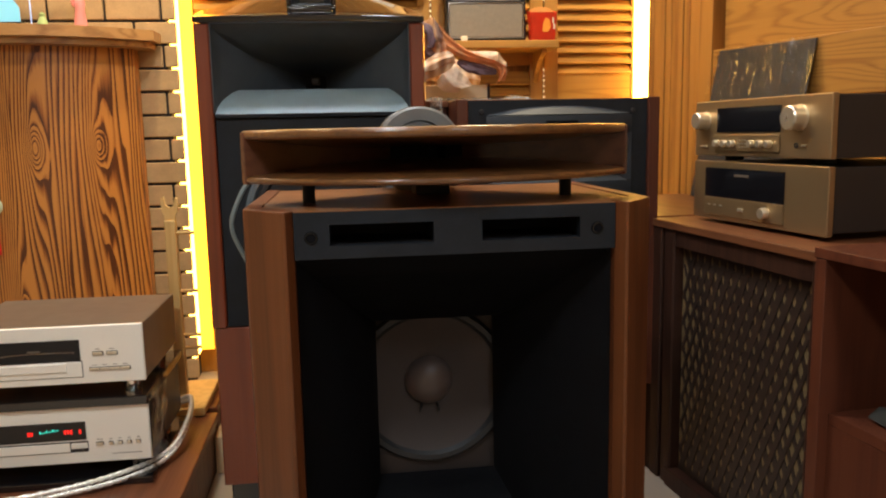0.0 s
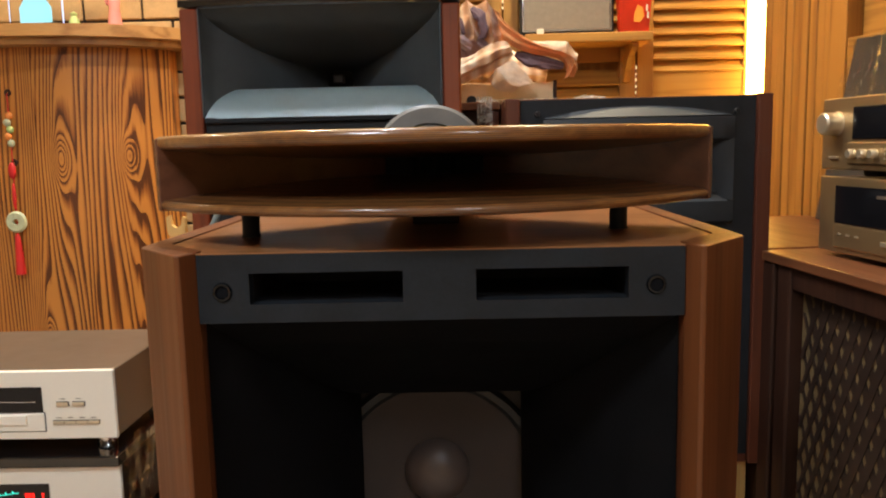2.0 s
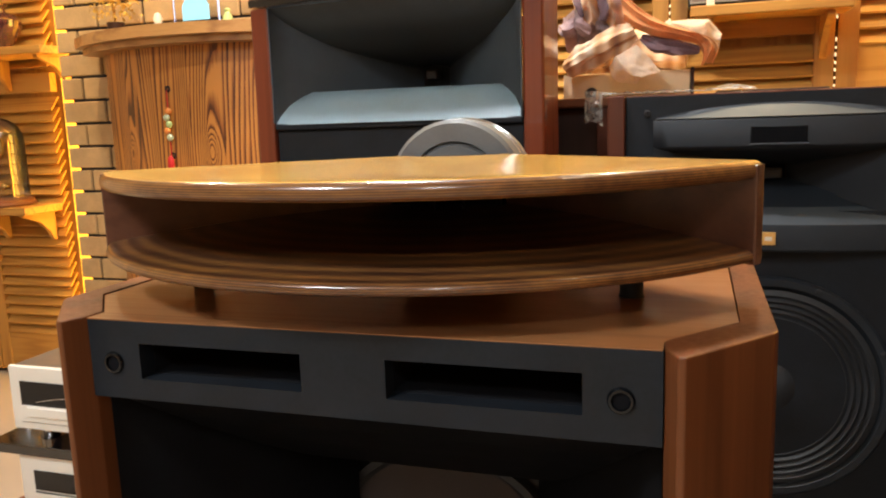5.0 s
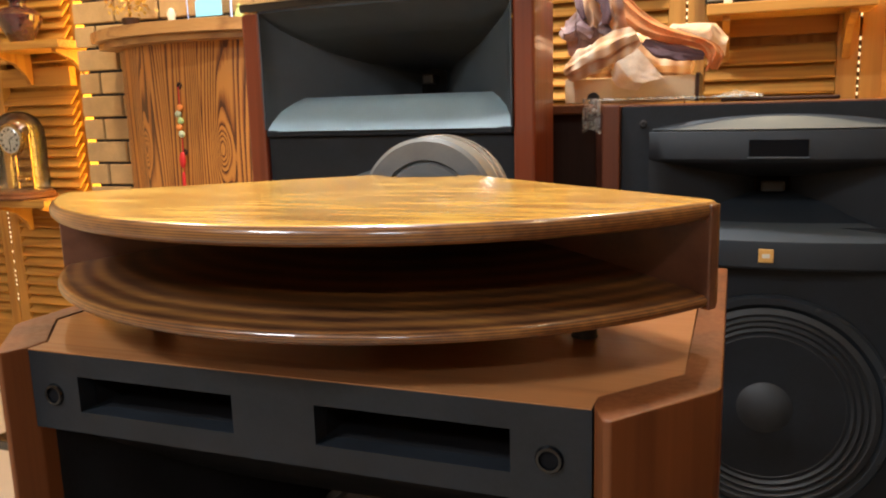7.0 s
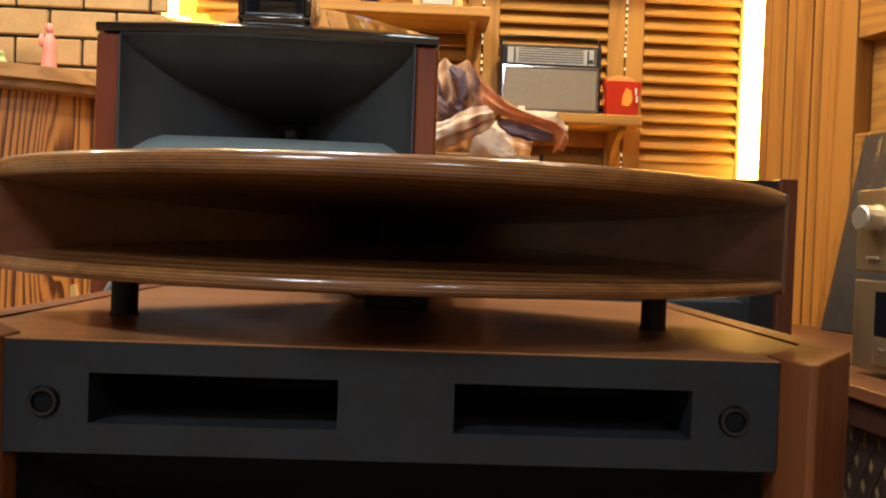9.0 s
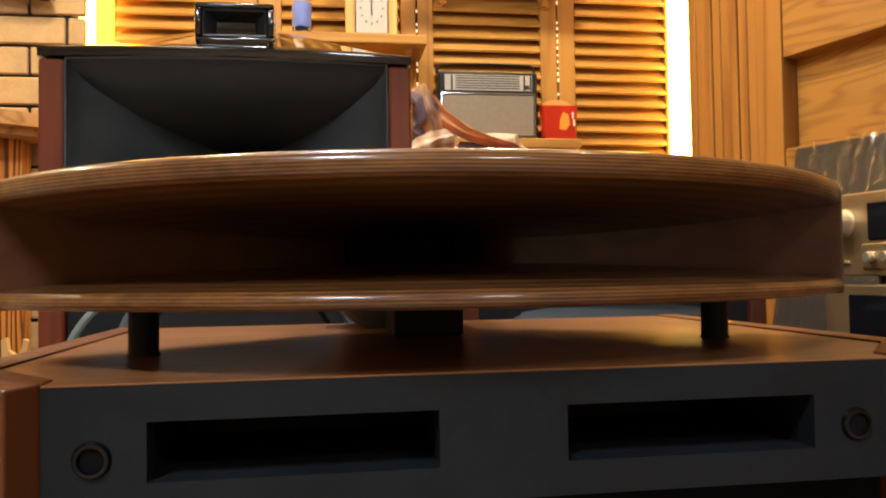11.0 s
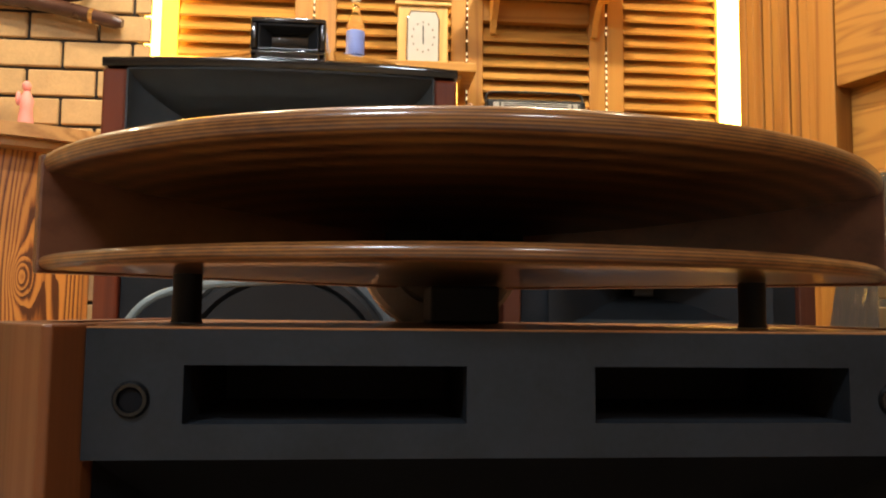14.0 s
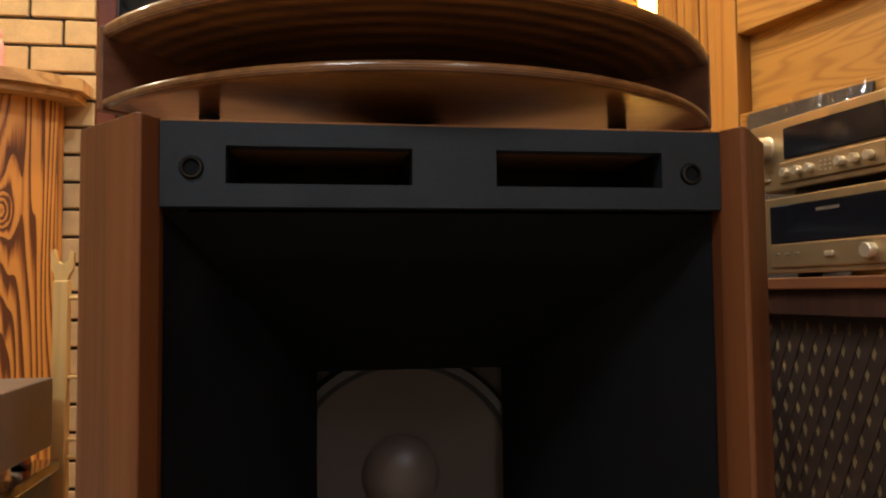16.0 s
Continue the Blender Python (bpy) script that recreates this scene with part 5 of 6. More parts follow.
gp = thing("golden_plant", (-1.50, 3.05, SZ), "golden leaved table plant in a small pot", "plant")
part("pot", lathe([(0.0, 0.0), (0.024, 0.0), (0.030, 0.03), (0.032, 0.05), (0.028, 0.05), (0.0, 0.045)], (-1.50, 3.05, SZ), "z", 20), DARK_WOOD, gp, smooth=True)
part("stem", tube(smooth_path([(-1.50, 3.05, SZ + 0.04), (-1.505, 3.052, SZ + 0.10), (-1.498, 3.05, SZ + 0.2)]), 0.005, 6), BRASS, gp)
lv = bmesh.new()
for k in range(460):
    d = Vector((random.gauss(0, 0.045), random.gauss(0, 0.034), random.gauss(0.155, 0.055)))
    if d.z < 0.06:
        continue
    c = Vector((-1.50, 3.05, SZ)) + d
    a = Vector((random.gauss(0, 1), random.gauss(0, 1), random.gauss(0, 1))).normalized()
    b = a.cross(Vector((random.gauss(0, 1), random.gauss(0, 1), 0.3))).normalized()
    s = random.uniform(0.006, 0.012)
    lv.faces.new([lv.verts.new(c + a * s), lv.verts.new(c + b * s * 0.45), lv.verts.new(c - a * s), lv.verts.new(c - b * s * 0.45)])
part("leaves", lv, FOLIAGE, gp, "golden shimmering leaves", kind="stuff")
tk = smooth_path([(-1.05, 3.118, 1.885), (-0.93, 3.112, 1.874), (-0.83, 3.112, 1.860), (-0.73, 3.116, 1.838), (-0.64, 3.12, 1.818)])
n = len(tk)
th_ = thing("carved_horn_ornament", (-0.84, 3.12, 1.82), "dark polished carved horn hanging on the bricks", "ornament")
part("shaft", tube(tk, [0.019 + 0.004 * math.sin(3 * i / n) - (0.006 if i > n - 3 else 0) for i in range(n)], 14), TUSK, th_, smooth=True)
lp = smooth_path([(-0.98, 3.125, 1.900), (-0.93, 3.118, 1.905), (-0.85, 3.116, 1.895), (-0.775, 3.118, 1.900), (-0.745, 3.12, 1.935), (-0.77, 3.12, 1.975), (-0.84, 3.12, 1.995), (-0.93, 3.12, 1.99)])
part("curl", tube(lp, 0.0145, 12), TUSK, th_, smooth=True)
part("ring", tube([tk[3 * n // 4] + Vector((-0.006, 0, 0.001)), tk[3 * n // 4] + Vector((0.006, 0, -0.001))], 0.0235, 16), BRASS, th_)

# ---- shelves on the shutters ----
def wall_shelf(x0, x1, top, front, label):
    s = thing("wall_shelf", ((x0 + x1) / 2, (front + 3.31) / 2, top - 0.03), label, "shelf", group="shelves on the shutters")
    part("board", box(x0, x1, front, 3.306, top - 0.032, top, 0.004), LOUVER, s)
    for x in (x0 + 0.045, x1 - 0.065):
        b = prism([(front + 0.03, -0.033), (3.305, -0.033), (3.305, -0.16), (3.29, -0.16), (3.27, -0.12), (3.22, -0.075), (3.15, -0.05), (front + 0.03, -0.045)], x, x + 0.020)
        for v in b.verts:
            v.co = Vector((v.co.z, v.co.x, top + v.co.y))
        part("bracket", b, STILE, s)
    return s


wall_shelf(0.52, 0.965, 1.414, 3.115, "honey pine shelf carrying a radio and a packet")
wall_shelf(0.49, 0.955, 2.062, 3.115, "honey pine shelf carrying a red model car")
wall_shelf(-0.09, 0.465, 1.738, 3.115, "honey pine shelf carrying a clock and a bottle")
wall_shelf(-2.45, -2.085, 0.803, 3.10, "honey pine shelf carrying a glass domed clock")
wall_shelf(-2.35, -1.915, 1.450, 3.10, "honey pine shelf carrying a dark vase")

# radio
RX0, RX1, RY, RZ0, RZ1 = 0.512, 0.845, 3.20, 1.4145, 1.648
rd = thing("portable_radio", ((RX0 + RX1) / 2, RY + 0.04, RZ0), "black and silver portable radio with cloth grille", "radio")
part("case", box(RX0, RX1, RY, RY + 0.085, RZ0 + 0.006, RZ1, 0.008, 3), BLACK, rd)
part("grille", box(RX0 + 0.012, RX1 - 0.016, RY - 0.004, RY - 0.0005, RZ0 + 0.022, RZ1 - 0.078, 0.002), FABRIC_GREY, rd, "grey cloth grille")
gf = bmesh.new()
for a in ((RX0 + 0.006, RX1 - 0.010, RZ1 - 0.0775, RZ1 - 0.0715), (RX0 + 0.006, RX1 - 0.010, RZ0 + 0.016, RZ0 + 0.0215), (RX0 + 0.006, RX0 + 0.0115, RZ0 + 0.0215, RZ1 - 0.0775), (RX1 - 0.0155, RX1 - 0.010, RZ0 + 0.0215, RZ1 - 0.0775)):
    add_box(gf, a[0], a[1], RY - 0.006, RY - 0.0005, a[2], a[3])
part("grille_frame", gf, CHROME, rd)
dl = part("dial", box(RX0 + 0.020, RX1 - 0.020, RY - 0.003, RY - 0.0005, RZ1 - 0.064, RZ1 - 0.012, 0.001), WHITE_DIAL, rd, "pale tuning scale with dark lines")
for k in range(6):
    part("scale_line", box(RX0 + 0.055, RX1 - 0.062, RY - 0.0042, RY - 0.0032, RZ1 - 0.058 + 0.008 * k, RZ1 - 0.0548 + 0.008 * k), RUBBER, dl)
for x in (RX0 + 0.040, RX1 - 0.050, RX1 - 0.028):
    part("scale_bar", box(x, x + 0.006, RY - 0.0042, RY - 0.0032, RZ1 - 0.062, RZ1 - 0.014), RUBBER, dl)
part("scale_mark", box(RX1 - 0.048, RX1 - 0.030, RY - 0.0045, RY - 0.0032, RZ1 - 0.058, RZ1 - 0.045), RUBBER, dl)
part("handle", tube(smooth_path([(RX0 + 0.004, RY + 0.04, RZ1 - 0.02), (RX0 + 0.004, RY + 0.04, RZ1 + 0.022), (RX0 + 0.05, RY + 0.04, RZ1 + 0.034), (RX1 - 0.05, RY + 0.04, RZ1 + 0.034), (RX1 - 0.004, RY + 0.04, RZ1 + 0.022), (RX1 - 0.004, RY + 0.04, RZ1 - 0.02)], 5), 0.006, 8, flat=0.7), RUBBER, rd, smooth=True)
for x in (RX0 + 0.05, RX1 - 0.05):
    part("foot", lathe([(0.0, 0.0), (0.008, 0.0), (0.009, 0.007), (0.0, 0.007)], (x, RY + 0.03, RZ0), "z", 12), RUBBER, rd)
solo("pale_cube", box(0.566, 0.590, 3.155, 3.178, 1.4145, 1.436, 0.003), CREAM, "small pale block in front of the radio", "block")
# red packet
pk = thing("snack_packet", (0.912, 3.20, 1.4145), "red carton with golden pieces sticking out", "packet")
pb = bmesh.new()
bt = [(0.862, 3.175), (0.962, 3.175), (0.962, 3.215), (0.862, 3.215)]
tpv = [(0.855, 3.166), (0.969, 3.166), (0.969, 3.224), (0.855, 3.224)]
a = [pb.verts.new((x, y, 1.4145)) for x, y in bt]
b = [pb.verts.new((x, y, 1.532 + (0.012 if y > 3.2 else 0.0))) for x, y in tpv]
pb.faces.new(a[::-1])
for i in range(4):
    pb.faces.new((a[i], a[(i + 1) % 4], b[(i + 1) % 4], b[i]))
bmesh.ops.solidify(pb, geom=pb.faces[:], thickness=0.002)
cpk = part("carton", pb, RED_PACK, pk)
mk = prism([(0.908, 0.040), (0.930, 0.036), (0.944, 0.058), (0.938, 0.088), (0.920, 0.096), (0.910, 0.070)], 3.1665, 3.1675)
for v in mk.verts:
    v.co = Vector((v.co.x, v.co.z + 0.004 - 0.0045 * (v.co.y / 0.1), 1.4145 + v.co.y))
part("printed_patch", mk, YELLOW, cpk, "golden printed patch")
ap = prism([(0.857, 0.05)] + [(0.912 - 0.055 * math.cos(math.pi * k / 12), 0.118 + 0.028 * math.sin(math.pi * k / 12)) for k in range(13)] + [(0.967, 0.05)], 0.0, 0.003)
for v in ap.verts:
    v.co = Vector((v.co.x, 3.212 + v.co.z, 1.4145 + v.co.y))
part("arched_back", ap, plain("orange_card", (0.70, 0.30, 0.07), 0.6), pk, "orange arched back card")
for k, (x, z) in enumerate(((0.950, 0.075), (0.954, 0.050))):
    part("printed_bar", box(x, x + 0.006, 3.1655, 3.1685, 1.4145 + z, 1.4145 + z + 0.022), CREAM, cpk)

# clock and bottle
tc_ = thing("table_clock", (0.295, 3.2, 1.7385), "pale wooden table clock with an upright dial", "clock")
part("body", box(0.213, 0.378, 3.185, 3.26, 1.7385, 1.945, 0.005), PALE_WOOD, tc_)
part("cornice", box(0.203, 0.388, 3.175, 3.268, 1.9455, 1.958, 0.003), PALE_WOOD, tc_)
part("base", box(0.203, 0.388, 3.175, 3.268, 1.73851, 1.752, 0.003), PALE_WOOD, tc_)
part("dial", prism([(0.245, 0.02), (0.346, 0.02), (0.346, 0.165), (0.338, 0.182), (0.322, 0.190), (0.269, 0.190), (0.253, 0.182), (0.245, 0.165)], 0, 0.004), WHITE_DIAL, tc_, "white upright dial")
d_ob = tc_.children[-1]
for v in d_ob.data.vertices:
    w = v.co + BASE[tc_.name]
    v.co = Vector((w.x, 3.1835 - w.z, 1.7385 + w.y)) - BASE[tc_.name]
for z0, z1, x in ((1.83, 1.875, 0.2940), (1.83, 1.815, 0.2945)):
    part("clock_hand", box(x, x + 0.003, 3.1765, 3.1785, min(z0, z1), max(z0, z1)), RUBBER, d_ob)
for k in range(12):
    u = math.pi * k / 6
    part("hour_mark", box(0.2955 + 0.036 * math.sin(u) - 0.002, 0.2955 + 0.036 * math.sin(u) + 0.002, 3.1768, 3.1788, 1.838 + 0.050 * math.cos(u) - 0.003, 1.838 + 0.050 * math.cos(u) + 0.003), CASE_GREY, d_ob)
part("glint_frame", tube([(0.2435, 3.180, 1.76), (0.2435, 3.180, 1.90), (0.255, 3.180, 1.925), (0.336, 3.180, 1.925), (0.3475, 3.180, 1.90), (0.3475, 3.180, 1.76)], 0.003, 8), CHROME, tc_)
bo = thing("glass_bottle", (0.075, 3.19, 1.7385), "small clear bottle with a blue label", "bottle")
part("body", lathe([(0.0, 0.0), (0.026, 0.0), (0.029, 0.005), (0.029, 0.125), (0.025, 0.15), (0.013, 0.172), (0.012, 0.215)], (0.075, 3.19, 1.7385), "z", 28), GLASS, bo, smooth=True)
part("label", lathe([(0.0296, 0.03), (0.0300, 0.032), (0.0300, 0.108), (0.0296, 0.11)], (0.075, 3.19, 1.7385), "z", 28), BLUE_LABEL, bo, "blue and white paper label", smooth=True)
part("cap", lathe([(0.0125, 0.212), (0.0145, 0.213), (0.0145, 0.236), (0.0, 0.238)], (0.075, 3.19, 1.7385), "z", 20), CREAM, bo, smooth=True)
# red model car on the upper shelf
mc = thing("red_model_car", (0.83, 3.19, 2.0625), "dark red enamelled model car", "model car")
cb = prism([(0.67, 0.018), (0.97, 0.018), (0.972, 0.05), (0.955, 0.062), (0.90, 0.066), (0.86, 0.095), (0.76, 0.097), (0.725, 0.066), (0.68, 0.058), (0.668, 0.045)], 3.145, 3.245, bevel=0.004)
for v in cb.verts:
    v.co = Vector((v.co.x, v.co.z, v.co.y + 2.0625))
part("body", cb, RED_CAR, mc)
for x in (0.725, 0.905):
    for y in (3.142, 3.232):
        w = part("wheel", lathe([(0.0, 0.0), (0.02, 0.0), (0.024, 0.003), (0.024, 0.015), (0.02, 0.018), (0.0, 0.018)], (x, y, 2.0865), "y", 20), RUBBER, mc, smooth=True)
        part("rim", lathe([(0.0, -0.001), (0.012, -0.001), (0.013, 0.0)], (x, y, 2.0865), "y", 16), CHROME, w)
# vase and domed clock
vs_ = thing("dark_vase", (-2.21, 3.20, 1.4505), "dark glazed vase with a narrow neck", "vase")
part("body", lathe([(0.0, 0.0), (0.040, 0.0), (0.044, 0.008), (0.06, 0.04), (0.088, 0.09), (0.090, 0.115), (0.07, 0.14), (0.034, 0.152), (0.030, 0.165), (0.045, 0.185), (0.040, 0.186), (0.026, 0.166)], (-2.21, 3.20, 1.4505), "z", 36), VASE, vs_, smooth=True)
dk = thing("domed_clock", (-2.28, 3.19, 0.8035), "brass anniversary clock under a glass dome", "clock")
part("base", lathe([(0.0, 0.0), (0.125, 0.0), (0.128, 0.008), (0.118, 0.018), (0.118, 0.026), (0.105, 0.034), (0.0, 0.036)], (-2.28, 3.19, 0.8035), "z", 44), SLAB_WOOD, dk, smooth=True)
dm = part("glass_dome", lathe([(0.103, 0.036), (0.103, 0.27), (0.098, 0.305), (0.080, 0.34), (0.045, 0.365), (0.0, 0.374), (0.0, 0.371), (0.043, 0.362), (0.077, 0.338), (0.095, 0.304), (0.100, 0.27), (0.100, 0.036)], (-2.28, 3.19, 0.8035), "z", 48), FILM, dk, "clear glass dome", smooth=True)
dm.visible_shadow = False
fc = part("dial", lathe([(0.0, -0.004), (0.058, -0.004), (0.064, -0.008), (0.070, -0.004), (0.070, 0.012), (0.0, 0.014)], (-2.285, 3.15, 1.055), "y", 40), BRASS, dk, "round dial with a brass rim", smooth=True)
part("dial_face", lathe([(0.0, -0.0062), (0.030, -0.0062), (0.030, -0.0058), (0.056, -0.0058), (0.057, -0.005)], (-2.285, 3.15, 1.055), "y", 40), WHITE_DIAL, fc)
for k in range(12):
    u = math.pi * k / 6
    q = lathe([(0.0, -0.0076), (0.0055, -0.0076), (0.0062, -0.006)], (-2.285 + 0.044 * math.sin(u), 3.15, 1.055 + 0.044 * math.cos(u)), "y", 12)
    part("hour_mark", q, CASE_DARK, fc)
part("clock_hand", tube([(-2.285, 3.1415, 1.055), (-2.262, 3.1415, 1.068)], 0.002, 6), RUBBER, fc)
part("clock_hand", tube([(-2.285, 3.1415, 1.055), (-2.280, 3.1415, 1.020)], 0.0016, 6), RUBBER, fc)
for x in (-2.325, -2.235):
    part("column", tube([(x, 3.20, 0.84), (x, 3.20, 1.08)], 0.005, 10), BRASS, dk)
part("pendulum", ball((-2.28, 3.20, 0.885), 0.03, 0.03, 0.014), BRASS, dk, smooth=True)

# ---- scarf on a carton, on the boxes ----
cbx = thing("open_carton", (0.42, 2.45, 1.1345), "flat tan cardboard tray under the scarf", "carton")
part("tray", box(0.252, 0.528, 2.40, 2.60, 1.1395, 1.194, 0.002), CARD, cbx)
part("notch", lathe([(0.0, -0.0015), (0.013, -0.001), (0.014, 0.001), (0.0, 0.0015)], (0.315, 2.3985, 1.150), "y", 18), RUBBER, cbx)
part("flap", box(0.529, 0.536, 2.395, 2.60, 1.139, 1.198), DARK_WOOD, cbx)


def roll(path, radii, flat, seed, sides=40):
    """A crumpled roll of cloth: a swept tube whose skin is drawn into long folds and creases."""
    pts = smooth_path(path, 9)
    m = len(pts)
    rows = []
    for i, p in enumerate(pts):
        t = i / (m - 1)
        d = (pts[min(i + 1, m - 1)] - pts[max(i - 1, 0)]).normalized()
        s_ = d.cross(Vector((0, -1, 0.2))).normalized()
        u_ = s_.cross(d).normalized()
        k = t * (len(radii) - 1)
        a = min(int(k), len(radii) - 2)
        r = radii[a] + (radii[a + 1] - radii[a]) * (k - a)
        row = []
        for q in range(sides + 1):
            w = 2 * math.pi * q / sides
            f = 1 + 0.13 * math.sin(5 * w + seed + 3 * t) + 0.08 * math.sin(9 * w - 2 * seed + 5 * t)
            f += 0.38 * noise.noise((math.cos(w) * 1.5 + seed, math.sin(w) * 1.5, t * 4.0 + seed)) + 0.16 * noise.noise((math.cos(w) * 4, math.sin(w) * 4 + seed, t * 10))
            row.append(p + s_ * r * f * math.cos(w) + u_ * r * flat * f * math.sin(w))
        rows.append(row)
    bm = sheet(rows)
    bmesh.ops.remove_doubles(bm, verts=bm.verts, dist=0.0003)
    bmesh.ops.holes_fill(bm, edges=[e for e in bm.edges if e.is_boundary], sides=0)
    return bm


sf = thing("crumpled_scarf", (0.41, 2.46, 1.176), "crumpled checked scarf in orange brown, plum and cream", "scarf")
plum = plain("plum_cloth", (0.13, 0.075, 0.085), 0.8, vary=0.3, size=30, relief=0.3)
mauve = plain("mauve_cloth", (0.34, 0.24, 0.26), 0.8, vary=0.3, size=25, relief=0.3)
orange = plain("orange_brown_cloth", (0.72, 0.36, 0.15), 0.75, vary=0.3, size=20, relief=0.3)
cream = plain("cream_cloth", (0.78, 0.65, 0.50), 0.8, vary=0.2, size=30, relief=0.3)


def drape(edge_a, edge_b, folds, depth, bow, seed, across=False):
    """A hanging fold of cloth between two edges, bulging towards the room and rippled along or across its length."""
    a, b = smooth_path(edge_a, 8), smooth_path(edge_b, 8)
    m = min(len(a), len(b))
    rows = []
    for i in range(m):
        u = i / (m - 1)
        p, q = a[i * (len(a) - 1) // (m - 1)], b[i * (len(b) - 1) // (m - 1)]
        row = []
        for j in range(25):
            v = j / 24
            w = (u if across else v) + 0.10 * noise.noise((u * 3 + seed, v * 3, seed))
            h = depth * (1 - 2 * abs(math.sin(math.pi * folds * w + seed))) + 0.6 * depth * noise.noise((u * 5, v * 5 + seed, seed))
            h += bow * math.sin(math.pi * v)
            row.append(p.lerp(q, v) + Vector((0, -h, 0.35 * h)))
        rows.append(row)
    return sheet(rows, 0.0035)


part("under_fold", roll([(0.285, 2.48, 1.222), (0.36, 2.485, 1.242), (0.44, 2.48, 1.236), (0.52, 2.47, 1.222)], [0.032, 0.052, 0.046, 0.026], 0.7, 0.4), SCARF, sf, smooth=True)
part("checked_roll", roll([(0.266, 2.375, 1.207), (0.302, 2.358, 1.224), (0.355, 2.350, 1.250), (0.412, 2.352, 1.278)], [0.017, 0.027, 0.029, 0.020], 0.9, 5.3), SCARF, sf, "checked cream and brown roll", smooth=True)
part("mauve_fold", drape([(0.250, 2.41, 1.325), (0.285, 2.40, 1.335), (0.325, 2.40, 1.322), (0.368, 2.39, 1.305)], [(0.258, 2.40, 1.250), (0.290, 2.385, 1.245), (0.325, 2.38, 1.255), (0.362, 2.375, 1.272)], 2.3, 0.012, 0.022, 4.0, True), mauve, sf, "greyish mauve fold", smooth=True)
part("mauve_fold", roll([(0.247, 2.395, 1.300), (0.262, 2.380, 1.290), (0.288, 2.374, 1.298), (0.315, 2.378, 1.282)], [0.008, 0.015, 0.017, 0.010], 0.8, 6.1), mauve, sf, "greyish mauve fold", smooth=True)
part("peak_fold", drape([(0.268, 2.40, 1.372), (0.298, 2.385, 1.392), (0.330, 2.38, 1.396), (0.362, 2.38, 1.388), (0.390, 2.385, 1.376)], [(0.292, 2.375, 1.300), (0.318, 2.365, 1.298), (0.345, 2.36, 1.290), (0.375, 2.355, 1.288), (0.402, 2.355, 1.290)], 2.2, 0.016, 0.010, 1.3, True), SCARF, sf, "tall checked fold standing up like a hood", smooth=True)
# Two dark rolls added to paint the shade in the hood's hollows.
part("peak_fold", roll([(0.318, 2.372, 1.378), (0.342, 2.362, 1.358), (0.350, 2.356, 1.330), (0.346, 2.358, 1.304)], [0.008, 0.014, 0.013, 0.006], 0.6, 7.7), plum, sf, "dark plum roll standing in for the fold's shaded hollow", smooth=True)
part("peak_fold", roll([(0.278, 2.392, 1.362), (0.292, 2.380, 1.342), (0.300, 2.378, 1.318)], [0.006, 0.010, 0.006], 0.6, 2.9), plum, sf, "dark plum roll standing in for the fold's shaded hollow", smooth=True)
part("long_fold", drape([(0.374, 2.39, 1.380), (0.418, 2.38, 1.330), (0.470, 2.375, 1.292), (0.525, 2.37, 1.270), (0.568, 2.36, 1.250), (0.584, 2.352, 1.230), (0.572, 2.348, 1.198)], [(0.392, 2.345, 1.300), (0.425, 2.328, 1.276), (0.465, 2.322, 1.262), (0.510, 2.322, 1.252), (0.542, 2.328, 1.240), (0.553, 2.334, 1.216), (0.545, 2.342, 1.192)], 2.6, 0.0065, 0.020, 2.2), orange, sf, "orange brown draped fold", smooth=True)
part("lining", roll([(0.428, 2.352, 1.262), (0.462, 2.338, 1.246), (0.505, 2.336, 1.236), (0.546, 2.340, 1.228)], [0.008, 0.016, 0.015, 0.007], 0.75, 3.1), plum, sf, "plum lining", smooth=True)
part("back_fold", drape([(0.470, 2.43, 1.296), (0.515, 2.42, 1.304), (0.560, 2.415, 1.296), (0.592, 2.41, 1.268)], [(0.478, 2.40, 1.256), (0.515, 2.395, 1.250), (0.552, 2.395, 1.242), (0.585, 2.395, 1.232)], 1.8, 0.010, 0.026, 8.8, True), cream, sf, smooth=True)
part("trailing_end", drape([(0.418, 2.338, 1.246), (0.436, 2.330, 1.226), (0.455, 2.328, 1.204), (0.470, 2.330, 1.186)], [(0.360, 2.345, 1.206), (0.366, 2.332, 1.186), (0.384, 2.324, 1.172), (0.418, 2.322, 1.166)], 1.4, 0.006, 0.020, 9.4), cream, sf, "cream trailing end", smooth=True)
fl = [[(0.325 + 0.335 * i / 40 + 0.006 * noise.noise((i * 0.5, j, 1)), 2.325 + 0.075 * j / 9 + 0.012 * noise.noise((i * 0.3, j, 5)), 1.1445 + 0.011 * abs(noise.noise((i * 0.4, j * 0.6, 2))) + (0.012 * math.sin(math.pi * min(1, max(0, (i - 29) / 11))) * j / 9)) for j in range(10)] for i in range(41)]
solo("plastic_wrap", sheet(fl, 0.0006), CLOUDY, "crinkled clear plastic wrap on the box tops", "wrap", smooth=True)
hb = [[(0.324 + 0.036 * i / 9 + 0.003 * noise.noise((i, j, 7)), 2.218 + 0.009 * noise.noise((i * 0.8, j * 0.6, 9)), 1.150 - (0.060 + 0.018 * abs(i / 9 - 0.4)) * j / 10) for j in range(11)] for i in range(10)]
solo("plastic_bag", sheet(hb, 0.0006), CLOUDY, "small clear plastic bag hanging over the edge", "bag", smooth=True)
solo("dark_mat", box(0.58, 0.80, 2.36, 2.50, 1.1365, 1.1445, 0.003), DARK_WOOD, "thin dark mat on the monitor top", "mat")
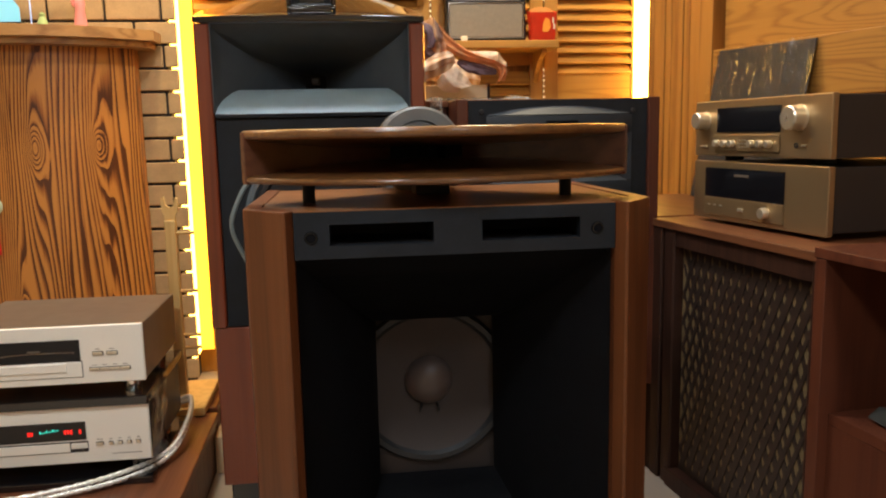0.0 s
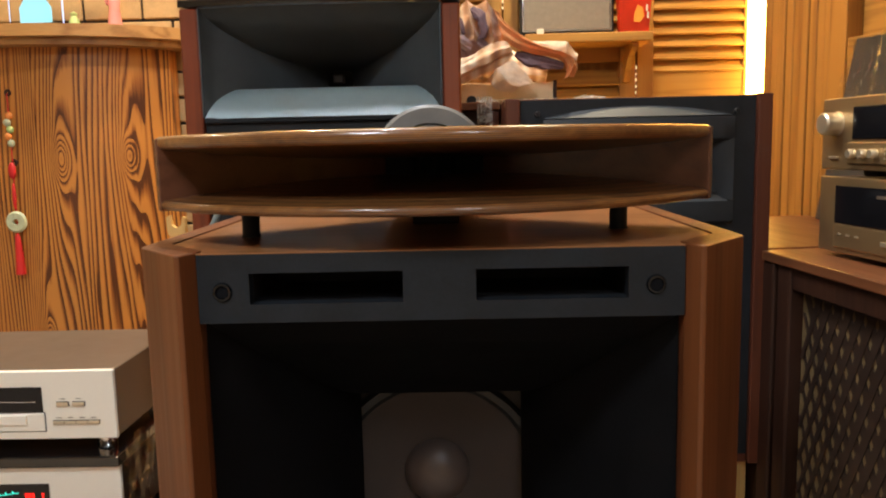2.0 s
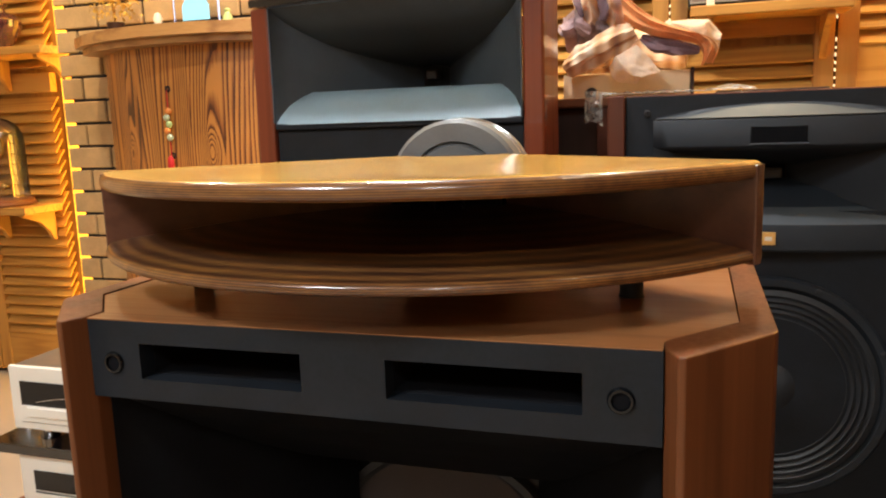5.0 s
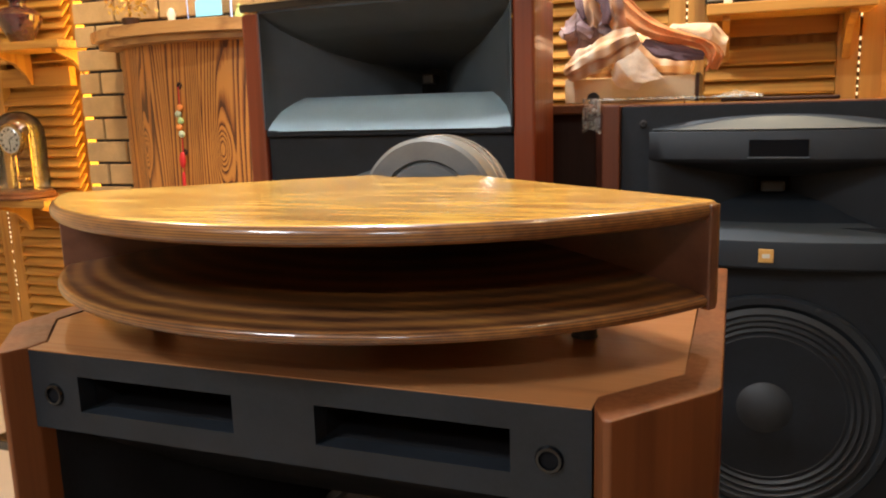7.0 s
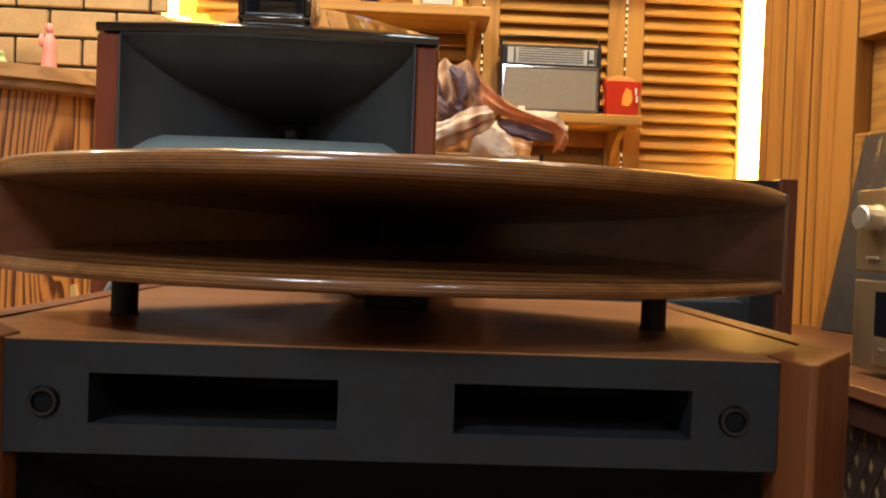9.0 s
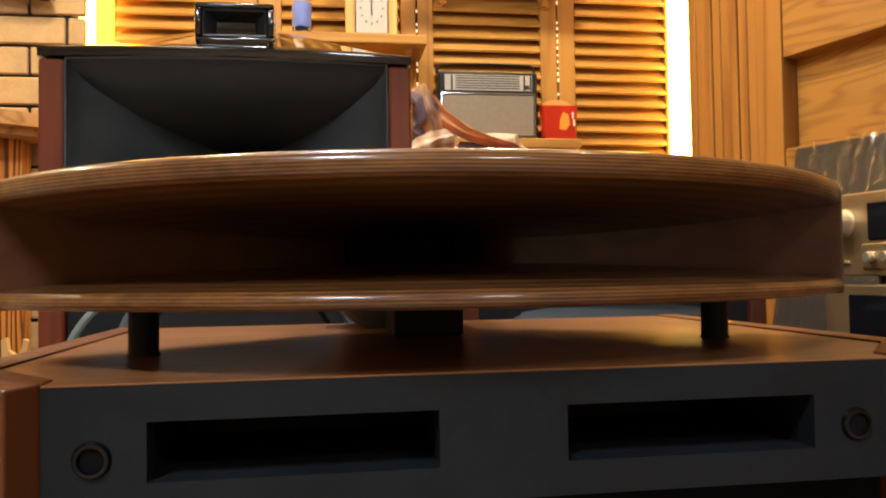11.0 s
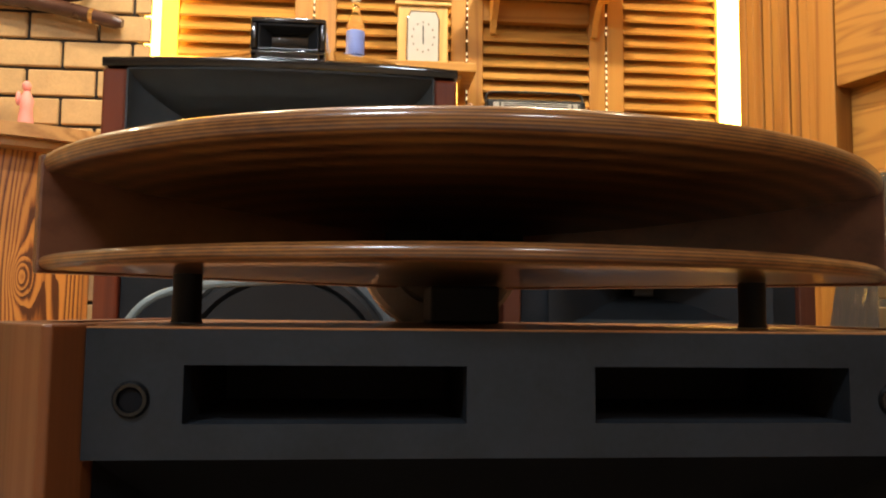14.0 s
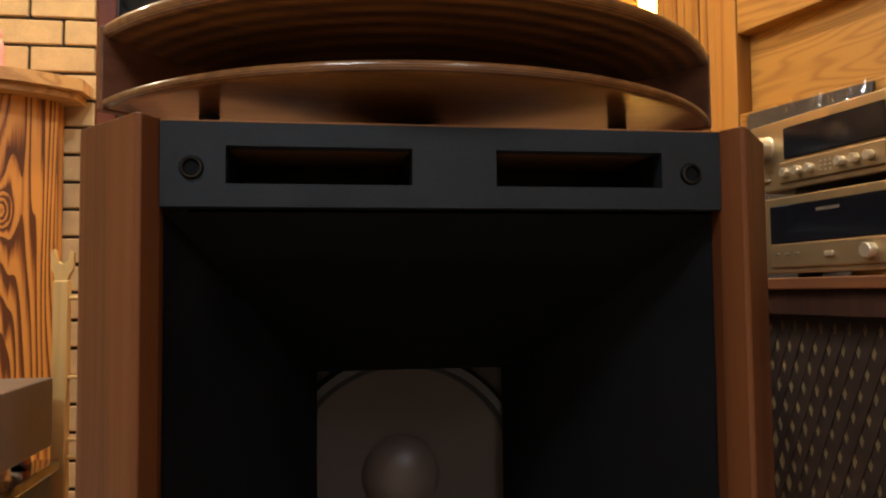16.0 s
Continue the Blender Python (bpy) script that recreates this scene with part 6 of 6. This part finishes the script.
# clutter on the floor between the players and the tall speaker
gr = thing("coiled_hose", (-0.36, 2.48, 0.0), "dark coiled cable beside the bench", "cable")
part("coil", tube([(-0.335 + 0.012 * k / 60 + 0.045 * math.cos(k * 0.33), 2.52 + 0.05 * math.sin(k * 0.33), 0.02 + 0.0022 * k) for k in range(60)], 0.007, 8), RUBBER, gr, smooth=True)
solo("pale_carton", box(-0.368, -0.318, 2.30, 2.44, 0.0, 0.12, 0.003), CARD, "small pale carton on the floor", "carton")

# ---- ceiling lights ----
for x, y in DOWNLIGHTS:
    d = thing("downlight", (x, y, 2.62), "round recessed warm downlight", "ceiling light", group="downlights")
    part("bezel", lathe([(0.068, 0.03), (0.085, 0.03), (0.088, 0.018), (0.080, 0.012), (0.068, 0.014)], (x, y, 2.62), "z", 32), CREAM, d, smooth=True)
    part("lens", lathe([(0.0, 0.024), (0.067, 0.024), (0.067, 0.028), (0.0, 0.028)], (x, y, 2.62), "z", 32), LAMP_WARM, d)
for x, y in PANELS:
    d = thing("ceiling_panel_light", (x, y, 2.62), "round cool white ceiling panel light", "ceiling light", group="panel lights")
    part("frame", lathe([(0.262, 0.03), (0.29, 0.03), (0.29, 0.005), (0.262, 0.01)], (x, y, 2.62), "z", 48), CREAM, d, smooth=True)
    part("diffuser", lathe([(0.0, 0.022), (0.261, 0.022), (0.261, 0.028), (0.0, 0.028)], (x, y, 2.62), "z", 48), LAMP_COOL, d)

# ---- bricks ----
brick_mesh = {}
row_h, bh = 0.0905, 0.0805


def brick(x0, x1, z):
    key = round(x1 - x0, 3)
    if key not in brick_mesh:
        h = key / 2
        bm = add_box(bmesh.new(), -h, h, 0.0, 0.02, 0.0, bh, 0.0035, 1)
        me = bpy.data.meshes.new("brick")
        bm.to_mesh(me)
        bm.free()
        me.materials.append(BRICK)
        brick_mesh[key] = me
    ob = new("brick", brick_mesh[key])
    ob.parent = pil
    base = BASE[pil.name]
    ob.location = Vector(((x0 + x1) / 2, BY + random.uniform(-0.0025, 0.002), z)) - base
    ob.rotation_euler = (random.uniform(-0.008, 0.008), 0, random.uniform(-0.006, 0.006))


z, i = 0.004 + 0.052, 0
while z + bh < 2.64:
    x = BX0 - (0.105 if i % 2 else 0.0) + 0.0
    while x < BX1 - 0.02:
        a, b = max(x, BX0), min(x + 0.2, BX1)
        if b - a > 0.03:
            brick(a, b, z)
        x += 0.21
    z += row_h
    i += 1
